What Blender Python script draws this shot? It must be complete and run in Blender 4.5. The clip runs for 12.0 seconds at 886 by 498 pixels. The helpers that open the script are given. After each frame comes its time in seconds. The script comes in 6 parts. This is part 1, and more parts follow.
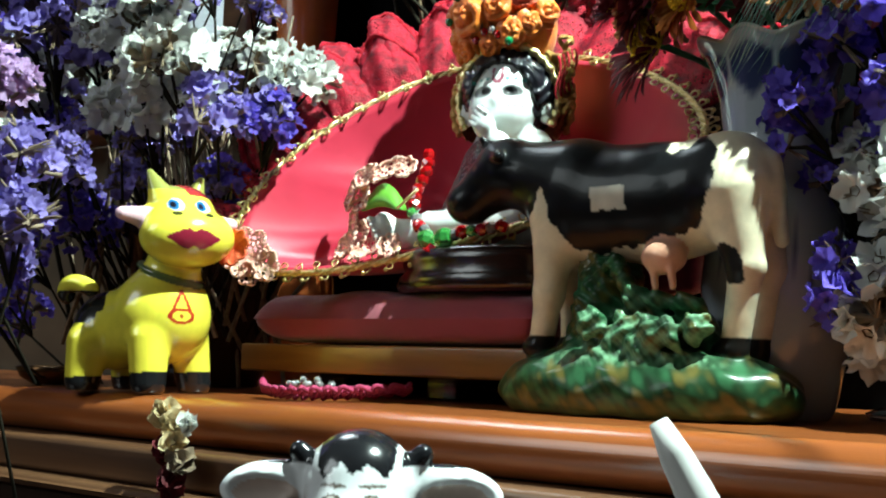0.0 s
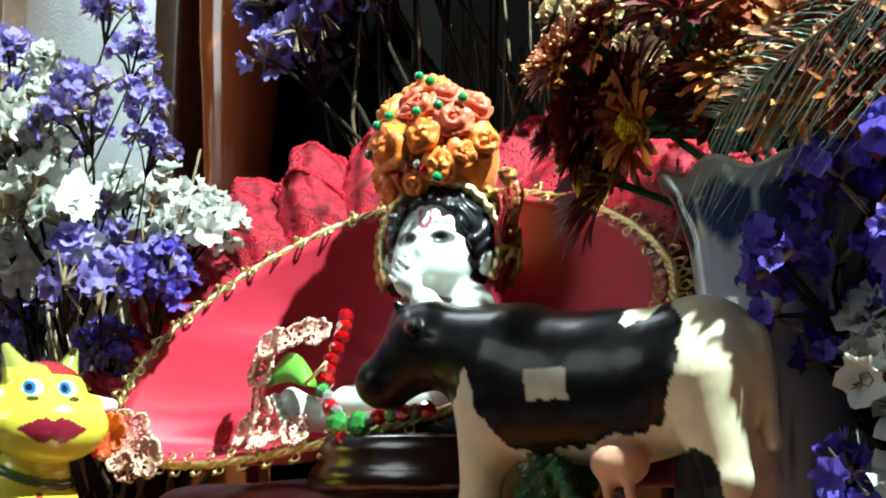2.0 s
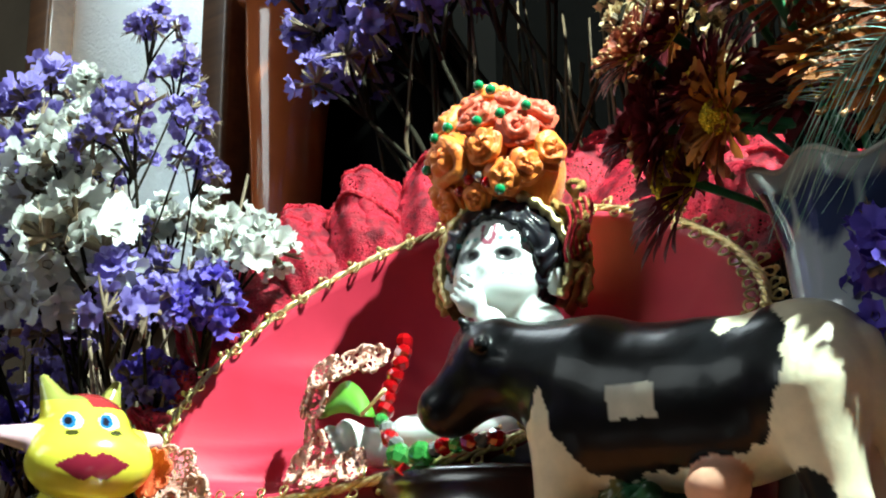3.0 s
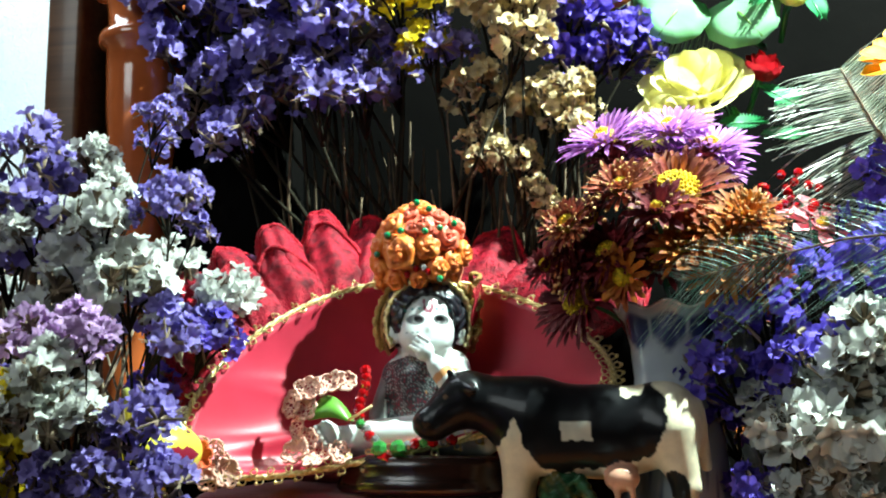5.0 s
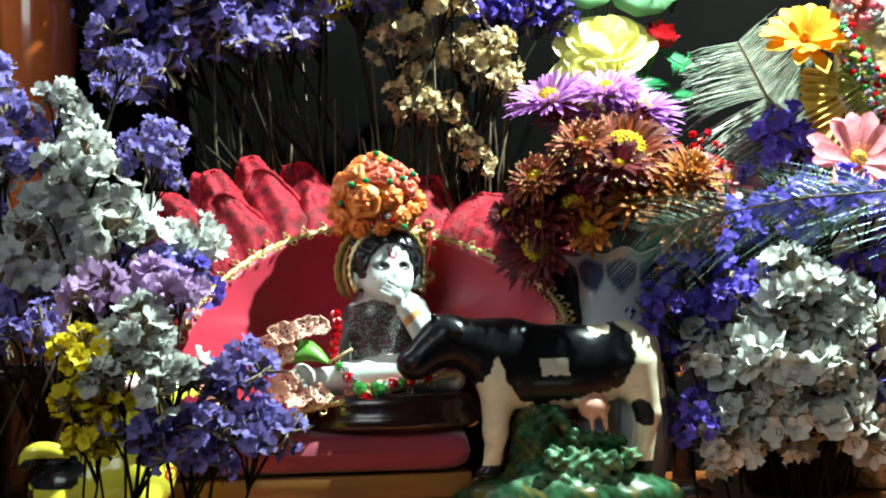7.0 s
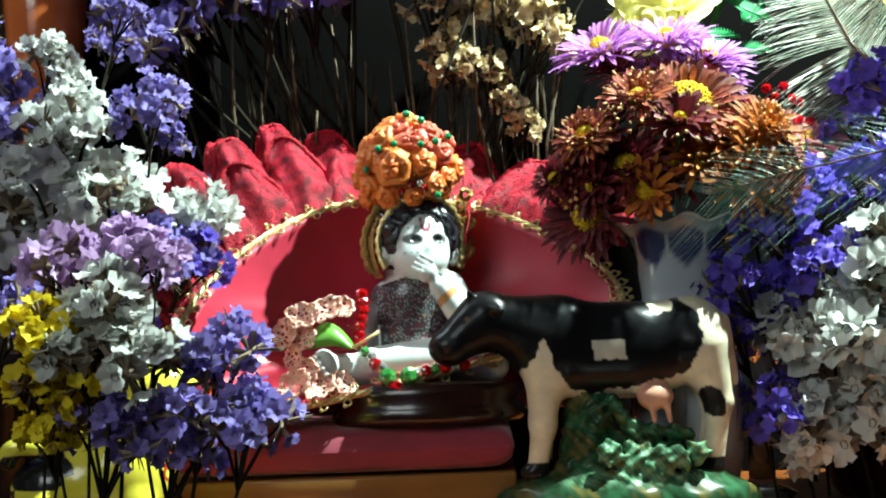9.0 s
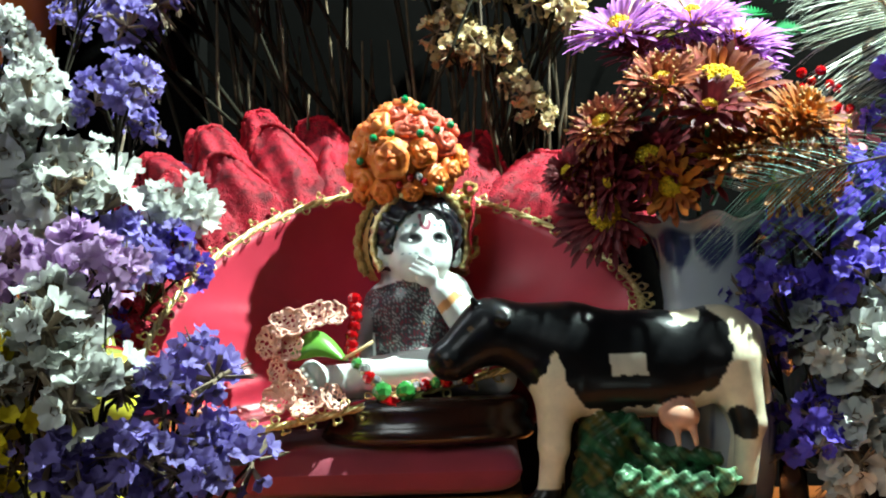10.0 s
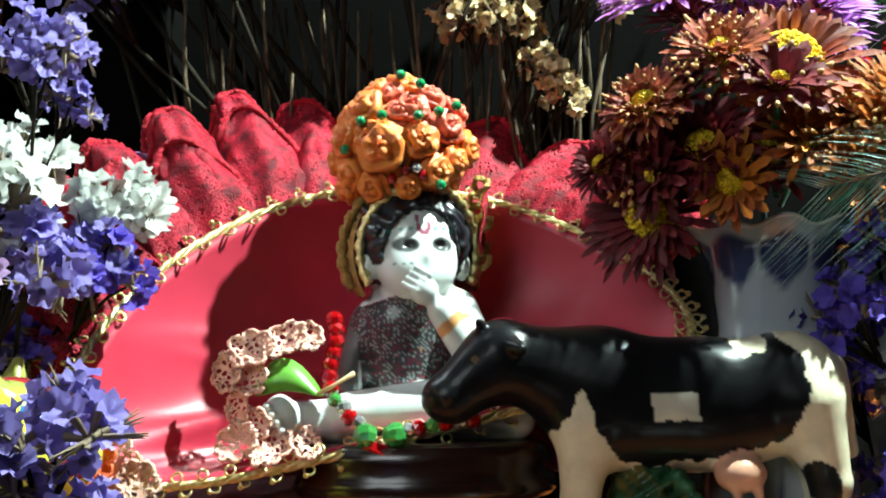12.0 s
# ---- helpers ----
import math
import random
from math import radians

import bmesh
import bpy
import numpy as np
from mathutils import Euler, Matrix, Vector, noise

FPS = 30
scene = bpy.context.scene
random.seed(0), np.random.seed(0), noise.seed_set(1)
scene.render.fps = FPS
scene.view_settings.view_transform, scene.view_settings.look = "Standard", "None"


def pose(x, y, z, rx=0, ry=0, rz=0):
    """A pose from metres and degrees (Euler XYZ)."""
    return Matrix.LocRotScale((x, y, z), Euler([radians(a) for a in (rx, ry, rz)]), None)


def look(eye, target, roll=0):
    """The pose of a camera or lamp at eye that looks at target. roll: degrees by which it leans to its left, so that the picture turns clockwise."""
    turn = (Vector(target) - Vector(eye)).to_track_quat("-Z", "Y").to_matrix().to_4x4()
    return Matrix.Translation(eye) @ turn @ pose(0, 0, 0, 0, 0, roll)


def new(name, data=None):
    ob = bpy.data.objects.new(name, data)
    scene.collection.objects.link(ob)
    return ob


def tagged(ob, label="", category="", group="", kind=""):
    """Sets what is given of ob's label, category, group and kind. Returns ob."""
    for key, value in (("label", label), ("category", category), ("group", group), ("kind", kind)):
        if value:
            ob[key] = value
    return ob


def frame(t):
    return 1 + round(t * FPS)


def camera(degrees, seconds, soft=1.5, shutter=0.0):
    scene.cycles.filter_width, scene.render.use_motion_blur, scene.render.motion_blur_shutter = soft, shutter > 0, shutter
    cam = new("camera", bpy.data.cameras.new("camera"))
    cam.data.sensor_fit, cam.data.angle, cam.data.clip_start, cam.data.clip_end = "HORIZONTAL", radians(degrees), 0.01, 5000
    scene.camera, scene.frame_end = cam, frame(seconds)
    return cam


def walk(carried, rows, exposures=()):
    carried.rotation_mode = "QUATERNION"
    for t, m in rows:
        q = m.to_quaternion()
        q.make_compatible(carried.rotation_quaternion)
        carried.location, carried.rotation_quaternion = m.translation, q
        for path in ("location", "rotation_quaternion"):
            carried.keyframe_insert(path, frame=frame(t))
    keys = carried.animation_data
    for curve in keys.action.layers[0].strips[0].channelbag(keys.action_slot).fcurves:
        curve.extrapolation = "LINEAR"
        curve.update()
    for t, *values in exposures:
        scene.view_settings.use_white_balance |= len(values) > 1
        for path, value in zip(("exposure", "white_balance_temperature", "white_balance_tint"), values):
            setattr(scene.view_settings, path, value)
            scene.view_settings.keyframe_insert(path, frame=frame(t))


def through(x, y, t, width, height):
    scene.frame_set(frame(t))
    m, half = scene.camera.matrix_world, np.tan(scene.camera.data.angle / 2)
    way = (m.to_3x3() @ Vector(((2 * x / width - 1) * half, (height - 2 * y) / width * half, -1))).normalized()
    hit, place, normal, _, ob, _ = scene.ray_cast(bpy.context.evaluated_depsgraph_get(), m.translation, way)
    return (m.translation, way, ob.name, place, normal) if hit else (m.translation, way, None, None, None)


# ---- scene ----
cam = camera(40.74, 12.0, 2.0)
PATH = [
    (0, look((0.3654, -0.4282, 0.0221), (0.1110, -0.1216, 0.0585), 1.55)),
    (0.5, look((0.3503, -0.4105, 0.0296), (0.0997, -0.1019, 0.0744), 1.44)),
    (1, look((0.3548, -0.3847, 0.0365), (0.1024, -0.0792, 0.0911), 1.34)),
    (1.5, look((0.3479, -0.3486, 0.0487), (0.0943, -0.0454, 0.1103), 0.82)),
    (2, look((0.3290, -0.3179, 0.0649), (0.0718, -0.0199, 0.1360), 0.29)),
    (2.5, look((0.3110, -0.3005, 0.0602), (0.0471, -0.0112, 0.1420), 0.36)),
    (3, look((0.2995, -0.2950, 0.0552), (0.0335, -0.0103, 0.1459), -0.19)),
    (3.5, look((0.2962, -0.3692, 0.0816), (0.0543, -0.0605, 0.1603), -2.09)),
    (3.7, look((0.2996, -0.4099, 0.1002), (0.0725, -0.0874, 0.1672), -3.29)),
    (5.3, look((0.1754, -0.7054, 0.0938), (0.0854, -0.3190, 0.1447), 0.30)),
    (5.5, look((0.1672, -0.7394, 0.1378), (0.0760, -0.3514, 0.1719), 0.06)),
    (6, look((0.1217, -0.7653, 0.1312), (0.0399, -0.3754, 0.1660), -0.93)),
    (6.5, look((0.0512, -0.7301, 0.1049), (0.0524, -0.3314, 0.1372), -1.31)),
    (7, look((0.0157, -0.7179, 0.1080), (0.0274, -0.3192, 0.1388), -1.65)),
    (7.2, look((0.0300, -0.7156, 0.1003), (0.0303, -0.3172, 0.1357), -1.88)),
    (8.8, look((0.0343, -0.6421, 0.0985), (0.0245, -0.2433, 0.1284), -2.36)),
    (9, look((0.0368, -0.6300, 0.0940), (0.0241, -0.2316, 0.1276), -2.18)),
    (9.5, look((0.0353, -0.5985, 0.1087), (0.0210, -0.1996, 0.1353), -2.01)),
    (10, look((0.0384, -0.5667, 0.1094), (0.0228, -0.1679, 0.1366), -1.86)),
    (10.5, look((0.0441, -0.5338, 0.1163), (0.0227, -0.1352, 0.1420), -2.09)),
    (11, look((0.0443, -0.5062, 0.1205), (0.0193, -0.1078, 0.1457), -1.94)),
    (11.5, look((0.0502, -0.4787, 0.1230), (0.0203, -0.0806, 0.1491), -1.75)),
    (12, look((0.0487, -0.4494, 0.1162), (0.0205, -0.0517, 0.1474), -1.25)),
]
walk(cam, PATH, [(0, 0.0, 6500, 2), (2, 0.1, 6500, 2), (12, 0.1, 6500, 2)])

# ---- world and lamps ----
world = bpy.data.worlds.new("world")
scene.world = world
world.use_nodes = True
sky = world.node_tree.nodes["Background"]
sky.inputs[0].default_value = (0.75, 0.85, 1.0, 1)
sky.inputs[1].default_value = 0.16

key = bpy.data.lights.new("ceiling_spot", "SPOT")
key.energy, key.color, key.shadow_soft_size = 125, (0.82, 1.0, 0.97), 0.010
key.spot_size, key.spot_blend = radians(85), 0.6
new("ceiling_spot", key).matrix_world = look((0.42, 0.01, 0.80), (0.03, 0.05, 0.16))

side = bpy.data.lights.new("window_daylight", "AREA")
side.energy, side.color, side.shape, side.size, side.size_y = 2.5, (0.82, 0.91, 1.0), "RECTANGLE", 0.2, 0.3
new("window_daylight", side).matrix_world = look((-0.43, 0.125, 0.68), (-0.1, -0.05, 0.15))

# Soft fill lamp added at the room's front left; no window stands there.
room = bpy.data.lights.new("front_fill", "AREA")
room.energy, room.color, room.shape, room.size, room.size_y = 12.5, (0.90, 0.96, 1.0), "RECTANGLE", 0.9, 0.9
new("front_fill", room).matrix_world = look((-0.9, -1.7, 1.1), (0, 0, 0.1))


# ---- materials ----
def nodes_of(name):
    m = bpy.data.materials.new(name)
    m.use_nodes = True
    return m, m.node_tree.nodes, m.node_tree.links, m.node_tree.nodes["Principled BSDF"]


def mat(name, col, col2=None, rough=0.5, metal=0.0, scale=60, bump=0.0, bump_scale=300, coat=0.0, sheen=0.0, trans=0.0, vary=0.0, spec=0.5):
    """Two-tone noise colour with fine relief; vary: brightness spread between objects and islands."""
    m, n, l, b = nodes_of(name)
    b.inputs["Roughness"].default_value, b.inputs["Metallic"].default_value = rough, metal
    b.inputs["Coat Weight"].default_value, b.inputs["Coat Roughness"].default_value = coat, 0.06
    b.inputs["Sheen Weight"].default_value = sheen
    b.inputs["Specular IOR Level"].default_value = spec
    b.inputs["Transmission Weight"].default_value = trans
    tc = n.new("ShaderNodeTexCoord")
    nz = n.new("ShaderNodeTexNoise")
    nz.inputs["Scale"].default_value, nz.inputs["Detail"].default_value = scale, 5
    l.new(tc.outputs["Object"], nz.inputs["Vector"])
    mix = n.new("ShaderNodeMix")
    mix.data_type = "RGBA"
    mix.inputs["A"].default_value, mix.inputs["B"].default_value = (*col, 1), (*(col2 or [c * 0.7 for c in col]), 1)
    ramp = n.new("ShaderNodeMapRange")
    ramp.inputs["From Min"].default_value, ramp.inputs["From Max"].default_value = 0.35, 0.65
    l.new(nz.outputs["Fac"], ramp.inputs["Value"])
    l.new(ramp.outputs["Result"], mix.inputs["Factor"])
    out = mix.outputs["Result"]
    if vary:
        geo = n.new("ShaderNodeNewGeometry")
        mr = n.new("ShaderNodeMapRange")
        mr.inputs["To Min"].default_value, mr.inputs["To Max"].default_value = 1 - vary, 1 + vary
        info, add, wrap = n.new("ShaderNodeObjectInfo"), n.new("ShaderNodeMath"), n.new("ShaderNodeMath")
        wrap.operation = "FRACT"
        l.new(geo.outputs["Random Per Island"], add.inputs[0])
        l.new(info.outputs["Random"], add.inputs[1])
        l.new(add.outputs[0], wrap.inputs[0])
        l.new(wrap.outputs[0], mr.inputs["Value"])
        hsv = n.new("ShaderNodeHueSaturation")
        l.new(mr.outputs["Result"], hsv.inputs["Value"])
        l.new(out, hsv.inputs["Color"])
        out = hsv.outputs["Color"]
    l.new(out, b.inputs["Base Color"])
    if bump:
        n2 = n.new("ShaderNodeTexNoise")
        n2.inputs["Scale"].default_value, n2.inputs["Detail"].default_value = bump_scale, 4
        l.new(tc.outputs["Object"], n2.inputs["Vector"])
        bp = n.new("ShaderNodeBump")
        bp.inputs["Strength"].default_value, bp.inputs["Distance"].default_value = bump, 0.002
        l.new(n2.outputs["Fac"], bp.inputs["Height"])
        l.new(bp.outputs["Normal"], b.inputs["Normal"])
    return m


def petal_mat(name, col, col2, through=0.35, vary=0.25, scale=220):
    """Papery petals that let some light through."""
    m = mat(name, col, col2, rough=0.6, scale=scale, vary=vary, spec=0.25, bump=0.15, bump_scale=900)
    n, l = m.node_tree.nodes, m.node_tree.links
    b, out = n["Principled BSDF"], n["Material Output"]
    tr = n.new("ShaderNodeBsdfTranslucent")
    l.new(b.inputs["Base Color"].links[0].from_socket, tr.inputs["Color"])
    mx = n.new("ShaderNodeMixShader")
    mx.inputs["Fac"].default_value = through
    l.new(b.outputs[0], mx.inputs[1])
    l.new(tr.outputs[0], mx.inputs[2])
    l.new(mx.outputs[0], out.inputs["Surface"])
    return m


def painted_mat(name, rough=0.2, coat=0.6, speck=0.12, bump=0.05, spec=0.35):
    """Glazed ceramic whose colours lie in the mesh's paint attribute, with faint brush marks."""
    m, n, l, b = nodes_of(name)
    b.inputs["Roughness"].default_value = rough
    b.inputs["Specular IOR Level"].default_value = spec
    b.inputs["Coat Weight"].default_value, b.inputs["Coat Roughness"].default_value = coat, 0.08
    at = n.new("ShaderNodeAttribute")
    at.attribute_name = "paint"
    tc = n.new("ShaderNodeTexCoord")
    nz = n.new("ShaderNodeTexNoise")
    nz.inputs["Scale"].default_value, nz.inputs["Detail"].default_value = 120, 6
    l.new(tc.outputs["Object"], nz.inputs["Vector"])
    mr = n.new("ShaderNodeMapRange")
    mr.inputs["To Min"].default_value, mr.inputs["To Max"].default_value = 1 - speck * 2, 1 + speck
    l.new(nz.outputs["Fac"], mr.inputs["Value"])
    hsv = n.new("ShaderNodeHueSaturation")
    l.new(mr.outputs["Result"], hsv.inputs["Value"])
    l.new(at.outputs["Color"], hsv.inputs["Color"])
    l.new(hsv.outputs["Color"], b.inputs["Base Color"])
    bp = n.new("ShaderNodeBump")
    bp.inputs["Strength"].default_value, bp.inputs["Distance"].default_value = bump * 4, 0.001
    l.new(nz.outputs["Fac"], bp.inputs["Height"])
    l.new(bp.outputs["Normal"], b.inputs["Normal"])
    return m


def wood_mat(name, col, col2, rough, coat, along=(3, 60, 60)):
    m, n, l, b = nodes_of(name)
    b.inputs["Roughness"].default_value, b.inputs["Coat Weight"].default_value, b.inputs["Coat Roughness"].default_value = rough, coat, 0.12
    tc, mp, nz = n.new("ShaderNodeTexCoord"), n.new("ShaderNodeMapping"), n.new("ShaderNodeTexNoise")
    mp.inputs["Scale"].default_value = along
    nz.inputs["Scale"].default_value, nz.inputs["Detail"].default_value, nz.inputs["Distortion"].default_value = 2.2, 8, 0.6
    l.new(tc.outputs["Object"], mp.inputs["Vector"])
    l.new(mp.outputs["Vector"], nz.inputs["Vector"])
    mix = n.new("ShaderNodeMix")
    mix.data_type = "RGBA"
    mix.inputs["A"].default_value, mix.inputs["B"].default_value = (*col, 1), (*col2, 1)
    mr = n.new("ShaderNodeMapRange")
    mr.inputs["From Min"].default_value, mr.inputs["From Max"].default_value = 0.3, 0.7
    l.new(nz.outputs["Fac"], mr.inputs["Value"])
    l.new(mr.outputs["Result"], mix.inputs["Factor"])
    l.new(mix.outputs["Result"], b.inputs["Base Color"])
    bp = n.new("ShaderNodeBump")
    bp.inputs["Strength"].default_value, bp.inputs["Distance"].default_value = 0.15, 0.001
    l.new(nz.outputs["Fac"], bp.inputs["Height"])
    l.new(bp.outputs["Normal"], b.inputs["Normal"])
    return m


def lace_mat(name, col, col2, size=420, holes=0.56, thread=0.27):
    """Thread mesh: a Voronoi net with open cells."""
    m = mat(name, col, col2, rough=0.6, scale=140, bump=0.45, bump_scale=1100, spec=0.2)
    n, l = m.node_tree.nodes, m.node_tree.links
    tc, vo, gt = n.new("ShaderNodeTexCoord"), n.new("ShaderNodeTexVoronoi"), n.new("ShaderNodeMath")
    vo.feature = "DISTANCE_TO_EDGE"
    vo.inputs["Scale"].default_value = size
    nz, gt2, mx = n.new("ShaderNodeTexNoise"), n.new("ShaderNodeMath"), n.new("ShaderNodeMath")
    nz.inputs["Scale"].default_value = size * 0.22
    l.new(tc.outputs["Object"], vo.inputs["Vector"])
    l.new(tc.outputs["Object"], nz.inputs["Vector"])
    gt.operation, gt.inputs[1].default_value = "LESS_THAN", thread
    gt2.operation, gt2.inputs[1].default_value = "GREATER_THAN", holes
    mx.operation = "MAXIMUM"
    l.new(vo.outputs["Distance"], gt.inputs[0])
    l.new(nz.outputs["Fac"], gt2.inputs[0])
    l.new(gt.outputs[0], mx.inputs[0])
    l.new(gt2.outputs[0], mx.inputs[1])
    l.new(mx.outputs[0], n["Principled BSDF"].inputs["Alpha"])
    return m


WOOD_ORANGE = wood_mat("varnished_pine", (0.36, 0.10, 0.022), (0.20, 0.05, 0.012), 0.28, 0.5)
WOOD_BROWN = wood_mat("brown_wood", (0.14, 0.065, 0.028), (0.07, 0.03, 0.014), 0.4, 0.2)
WOOD_PLANK = wood_mat("seat_wood", (0.30, 0.15, 0.035), (0.2, 0.09, 0.02), 0.35, 0.3)
WOOD_DARK = wood_mat("dark_wood", (0.026, 0.010, 0.007), (0.012, 0.005, 0.0035), 0.22, 0.25)
PILLAR = mat("glazed_terracotta", (0.50, 0.13, 0.035), (0.38, 0.085, 0.022), rough=0.16, coat=0.8, scale=18)
# Near-black twin of the plaster: the gloom behind the throne is in its colour.
SHADED_WALL = mat("shaded_wall", (0.0030, 0.0026, 0.0024), (0.002, 0.0018, 0.0016), rough=0.95, scale=9, bump=0.3, bump_scale=60, spec=0.03)
PLASTER = mat("plaster", (0.11, 0.085, 0.055), (0.07, 0.055, 0.035), rough=0.85, scale=9, bump=0.3, bump_scale=60)
SATIN = mat("red_satin", (0.50, 0.022, 0.055), (0.40, 0.015, 0.040), rough=0.40, scale=25, sheen=0.15, bump=0.04, bump_scale=1500, spec=0.45)
VELVET = mat("maroon_cloth", (0.27, 0.012, 0.042), (0.21, 0.009, 0.03), rough=0.7, scale=40, sheen=0.45, bump=0.25, bump_scale=2200)
LACE_RED = lace_mat("red_lace", (0.46, 0.012, 0.034), (0.10, 0.002, 0.008), size=640, holes=0.53, thread=0.20)
LACE_EDGE = mat("red_thread", (0.5, 0.01, 0.03), (0.3, 0.005, 0.015), rough=0.5, scale=300, bump=0.8, bump_scale=1200, spec=0.2)
LACE_PEACH = lace_mat("peach_lace", (0.84, 0.56, 0.46), (0.74, 0.40, 0.31), size=430, holes=0.60, thread=0.17)
GOLD = mat("gold_thread", (0.88, 0.76, 0.40), (0.60, 0.48, 0.18), rough=0.28, metal=0.9, scale=500, bump=0.3, bump_scale=1500)
GOLD_DULL = mat("gold_cord", (0.50, 0.33, 0.10), (0.32, 0.18, 0.05), rough=0.4, metal=0.6, scale=600, bump=0.8, bump_scale=1800)
GLAZE = painted_mat("glazed_paint")
GLAZE_ROUGH = painted_mat("enamel_paint", rough=0.30, coat=0.10, speck=0.2, bump=0.07, spec=0.14)
MARBLE = painted_mat("painted_marble", rough=0.3, coat=0.3, speck=0.06)
PURPLE = petal_mat("purple_statice", (0.30, 0.25, 0.58), (0.19, 0.14, 0.46))
BLUE = petal_mat("blue_statice", (0.16, 0.11, 0.58), (0.09, 0.055, 0.42))
WHITE = petal_mat("white_statice", (0.74, 0.76, 0.73), (0.58, 0.58, 0.53), 0.4, 0.15)
CREAM = petal_mat("cream_statice", (0.74, 0.60, 0.36), (0.55, 0.42, 0.22), 0.3)
YELLOW = petal_mat("yellow_statice", (0.80, 0.66, 0.03), (0.65, 0.48, 0.02), 0.3)
LILAC = petal_mat("lilac_statice", (0.52, 0.34, 0.58), (0.40, 0.25, 0.46), 0.35)
DRY = mat("dry_calyx", (0.26, 0.19, 0.12), (0.13, 0.09, 0.055), rough=0.8, scale=300, vary=0.3)
STEM = mat("dry_stem", (0.022, 0.018, 0.010), (0.010, 0.008, 0.005), rough=0.9, scale=150, spec=0.15)
MAROON = petal_mat("bronze_mum_petals", (0.36, 0.10, 0.04), (0.20, 0.030, 0.025), 0.3, 0.5, 90)
MAROON_DARK = petal_mat("maroon_mum_petals", (0.14, 0.014, 0.018), (0.085, 0.007, 0.012), 0.2, 0.3, 90)
ORANGE_P = petal_mat("orange_petals", (0.72, 0.24, 0.012), (0.62, 0.32, 0.02), 0.3, 0.25, 90)
MAUVE = petal_mat("mauve_aster_petals", (0.56, 0.24, 0.62), (0.42, 0.15, 0.52), 0.3, 0.25, 120)
MUM_EYE = mat("mum_centre", (0.82, 0.60, 0.02), (0.62, 0.42, 0.015), rough=0.7, scale=500, vary=0.3)
PINK_P = petal_mat("pink_petals", (0.80, 0.20, 0.26), (0.75, 0.34, 0.36), 0.3, 0.15)
ROSE_Y = petal_mat("cream_rose_petals", (0.82, 0.78, 0.36), (0.76, 0.70, 0.28), 0.3, 0.08)
ROSE_R = petal_mat("red_bud_petals", (0.55, 0.02, 0.035), (0.4, 0.012, 0.02), 0.2, 0.1)
LEAF_PALE = petal_mat("pale_green_leaf", (0.28, 0.55, 0.30), (0.2, 0.46, 0.22), 0.45, 0.05, 30)
LEAF = mat("fresh_leaf", (0.12, 0.33, 0.035), (0.08, 0.24, 0.02), rough=0.4, scale=80)
LEAF_DARK = mat("plastic_fern", (0.02, 0.20, 0.06), (0.012, 0.12, 0.04), rough=0.4, scale=80)
PEARL_GREEN = mat("green_pearl", (0.01, 0.22, 0.07), (0.008, 0.16, 0.05), rough=0.12, coat=0.8)
RUBY = mat("ruby_bead", (0.55, 0.004, 0.008), (0.4, 0.003, 0.006), rough=0.06, coat=1.0, trans=0.35)
EMERALD = mat("green_glass_bead", (0.10, 0.42, 0.10), (0.05, 0.3, 0.06), rough=0.06, coat=1.0, trans=0.45)
CRYSTAL = mat("rhinestone", (0.7, 0.7, 0.68), (0.4, 0.4, 0.4), rough=0.1, metal=0.7)
CLOTH_ORANGE = mat("orange_ribbon", (0.66, 0.125, 0.008), (0.70, 0.21, 0.016), rough=0.45, scale=160, sheen=0.1, bump=0.3, bump_scale=900)
CLOTH_SALMON = mat("salmon_ribbon", (0.66, 0.11, 0.045), (0.58, 0.075, 0.035), rough=0.45, scale=160, sheen=0.1, bump=0.3, bump_scale=900)
CROCHET = mat("magenta_crochet", (0.42, 0.03, 0.11), (0.30, 0.015, 0.07), rough=0.65, scale=500, bump=0.6, bump_scale=1500)
ORANGE_FELT = mat("orange_crochet", (0.85, 0.16, 0.05), (0.7, 0.1, 0.03), rough=0.7, scale=400, bump=0.6, bump_scale=1200)
PORCELAIN = painted_mat("porcelain", rough=0.14, coat=0.8, speck=0.04)
FEATHER = mat("peacock_barbs", (0.20, 0.25, 0.18), (0.40, 0.42, 0.34), rough=0.4, metal=0.1, scale=90, vary=0.4)
FEATHER_GREEN = mat("green_barbs", (0.06, 0.26, 0.17), (0.42, 0.52, 0.46), rough=0.4, metal=0.1, scale=90, vary=0.4)
TEAL = mat("feather_teal", (0.01, 0.38, 0.40), (0.01, 0.3, 0.36), rough=0.3, metal=0.4)
NAVY = mat("feather_navy", (0.02, 0.02, 0.20), (0.015, 0.015, 0.12), rough=0.3, metal=0.3)
BRONZE = mat("feather_bronze", (0.42, 0.30, 0.14), (0.3, 0.24, 0.1), rough=0.35, metal=0.4)


# ---- mesh helpers ----
def mesh_of(name, verts, faces, material, smooth=True, mats=None):
    me = bpy.data.meshes.new(name)
    me.from_pydata([tuple(v) for v in verts], [], [tuple(q) for q in faces])
    me.materials.append(material)
    if smooth:
        me.polygons.foreach_set("use_smooth", [True] * len(me.polygons))
    me.update()
    return me


def part(name, me, parent, label=""):
    """Links a mesh as one object under a thing or under a part."""
    ob = new(name, me)
    ob.parent = parent
    return tagged(ob, label)


def thing(name, label, category, m=None, group="", kind="", data=None):
    ob = new(name, data)
    if m is not None:
        ob.matrix_world = m
    return tagged(ob, label, category, group, kind)


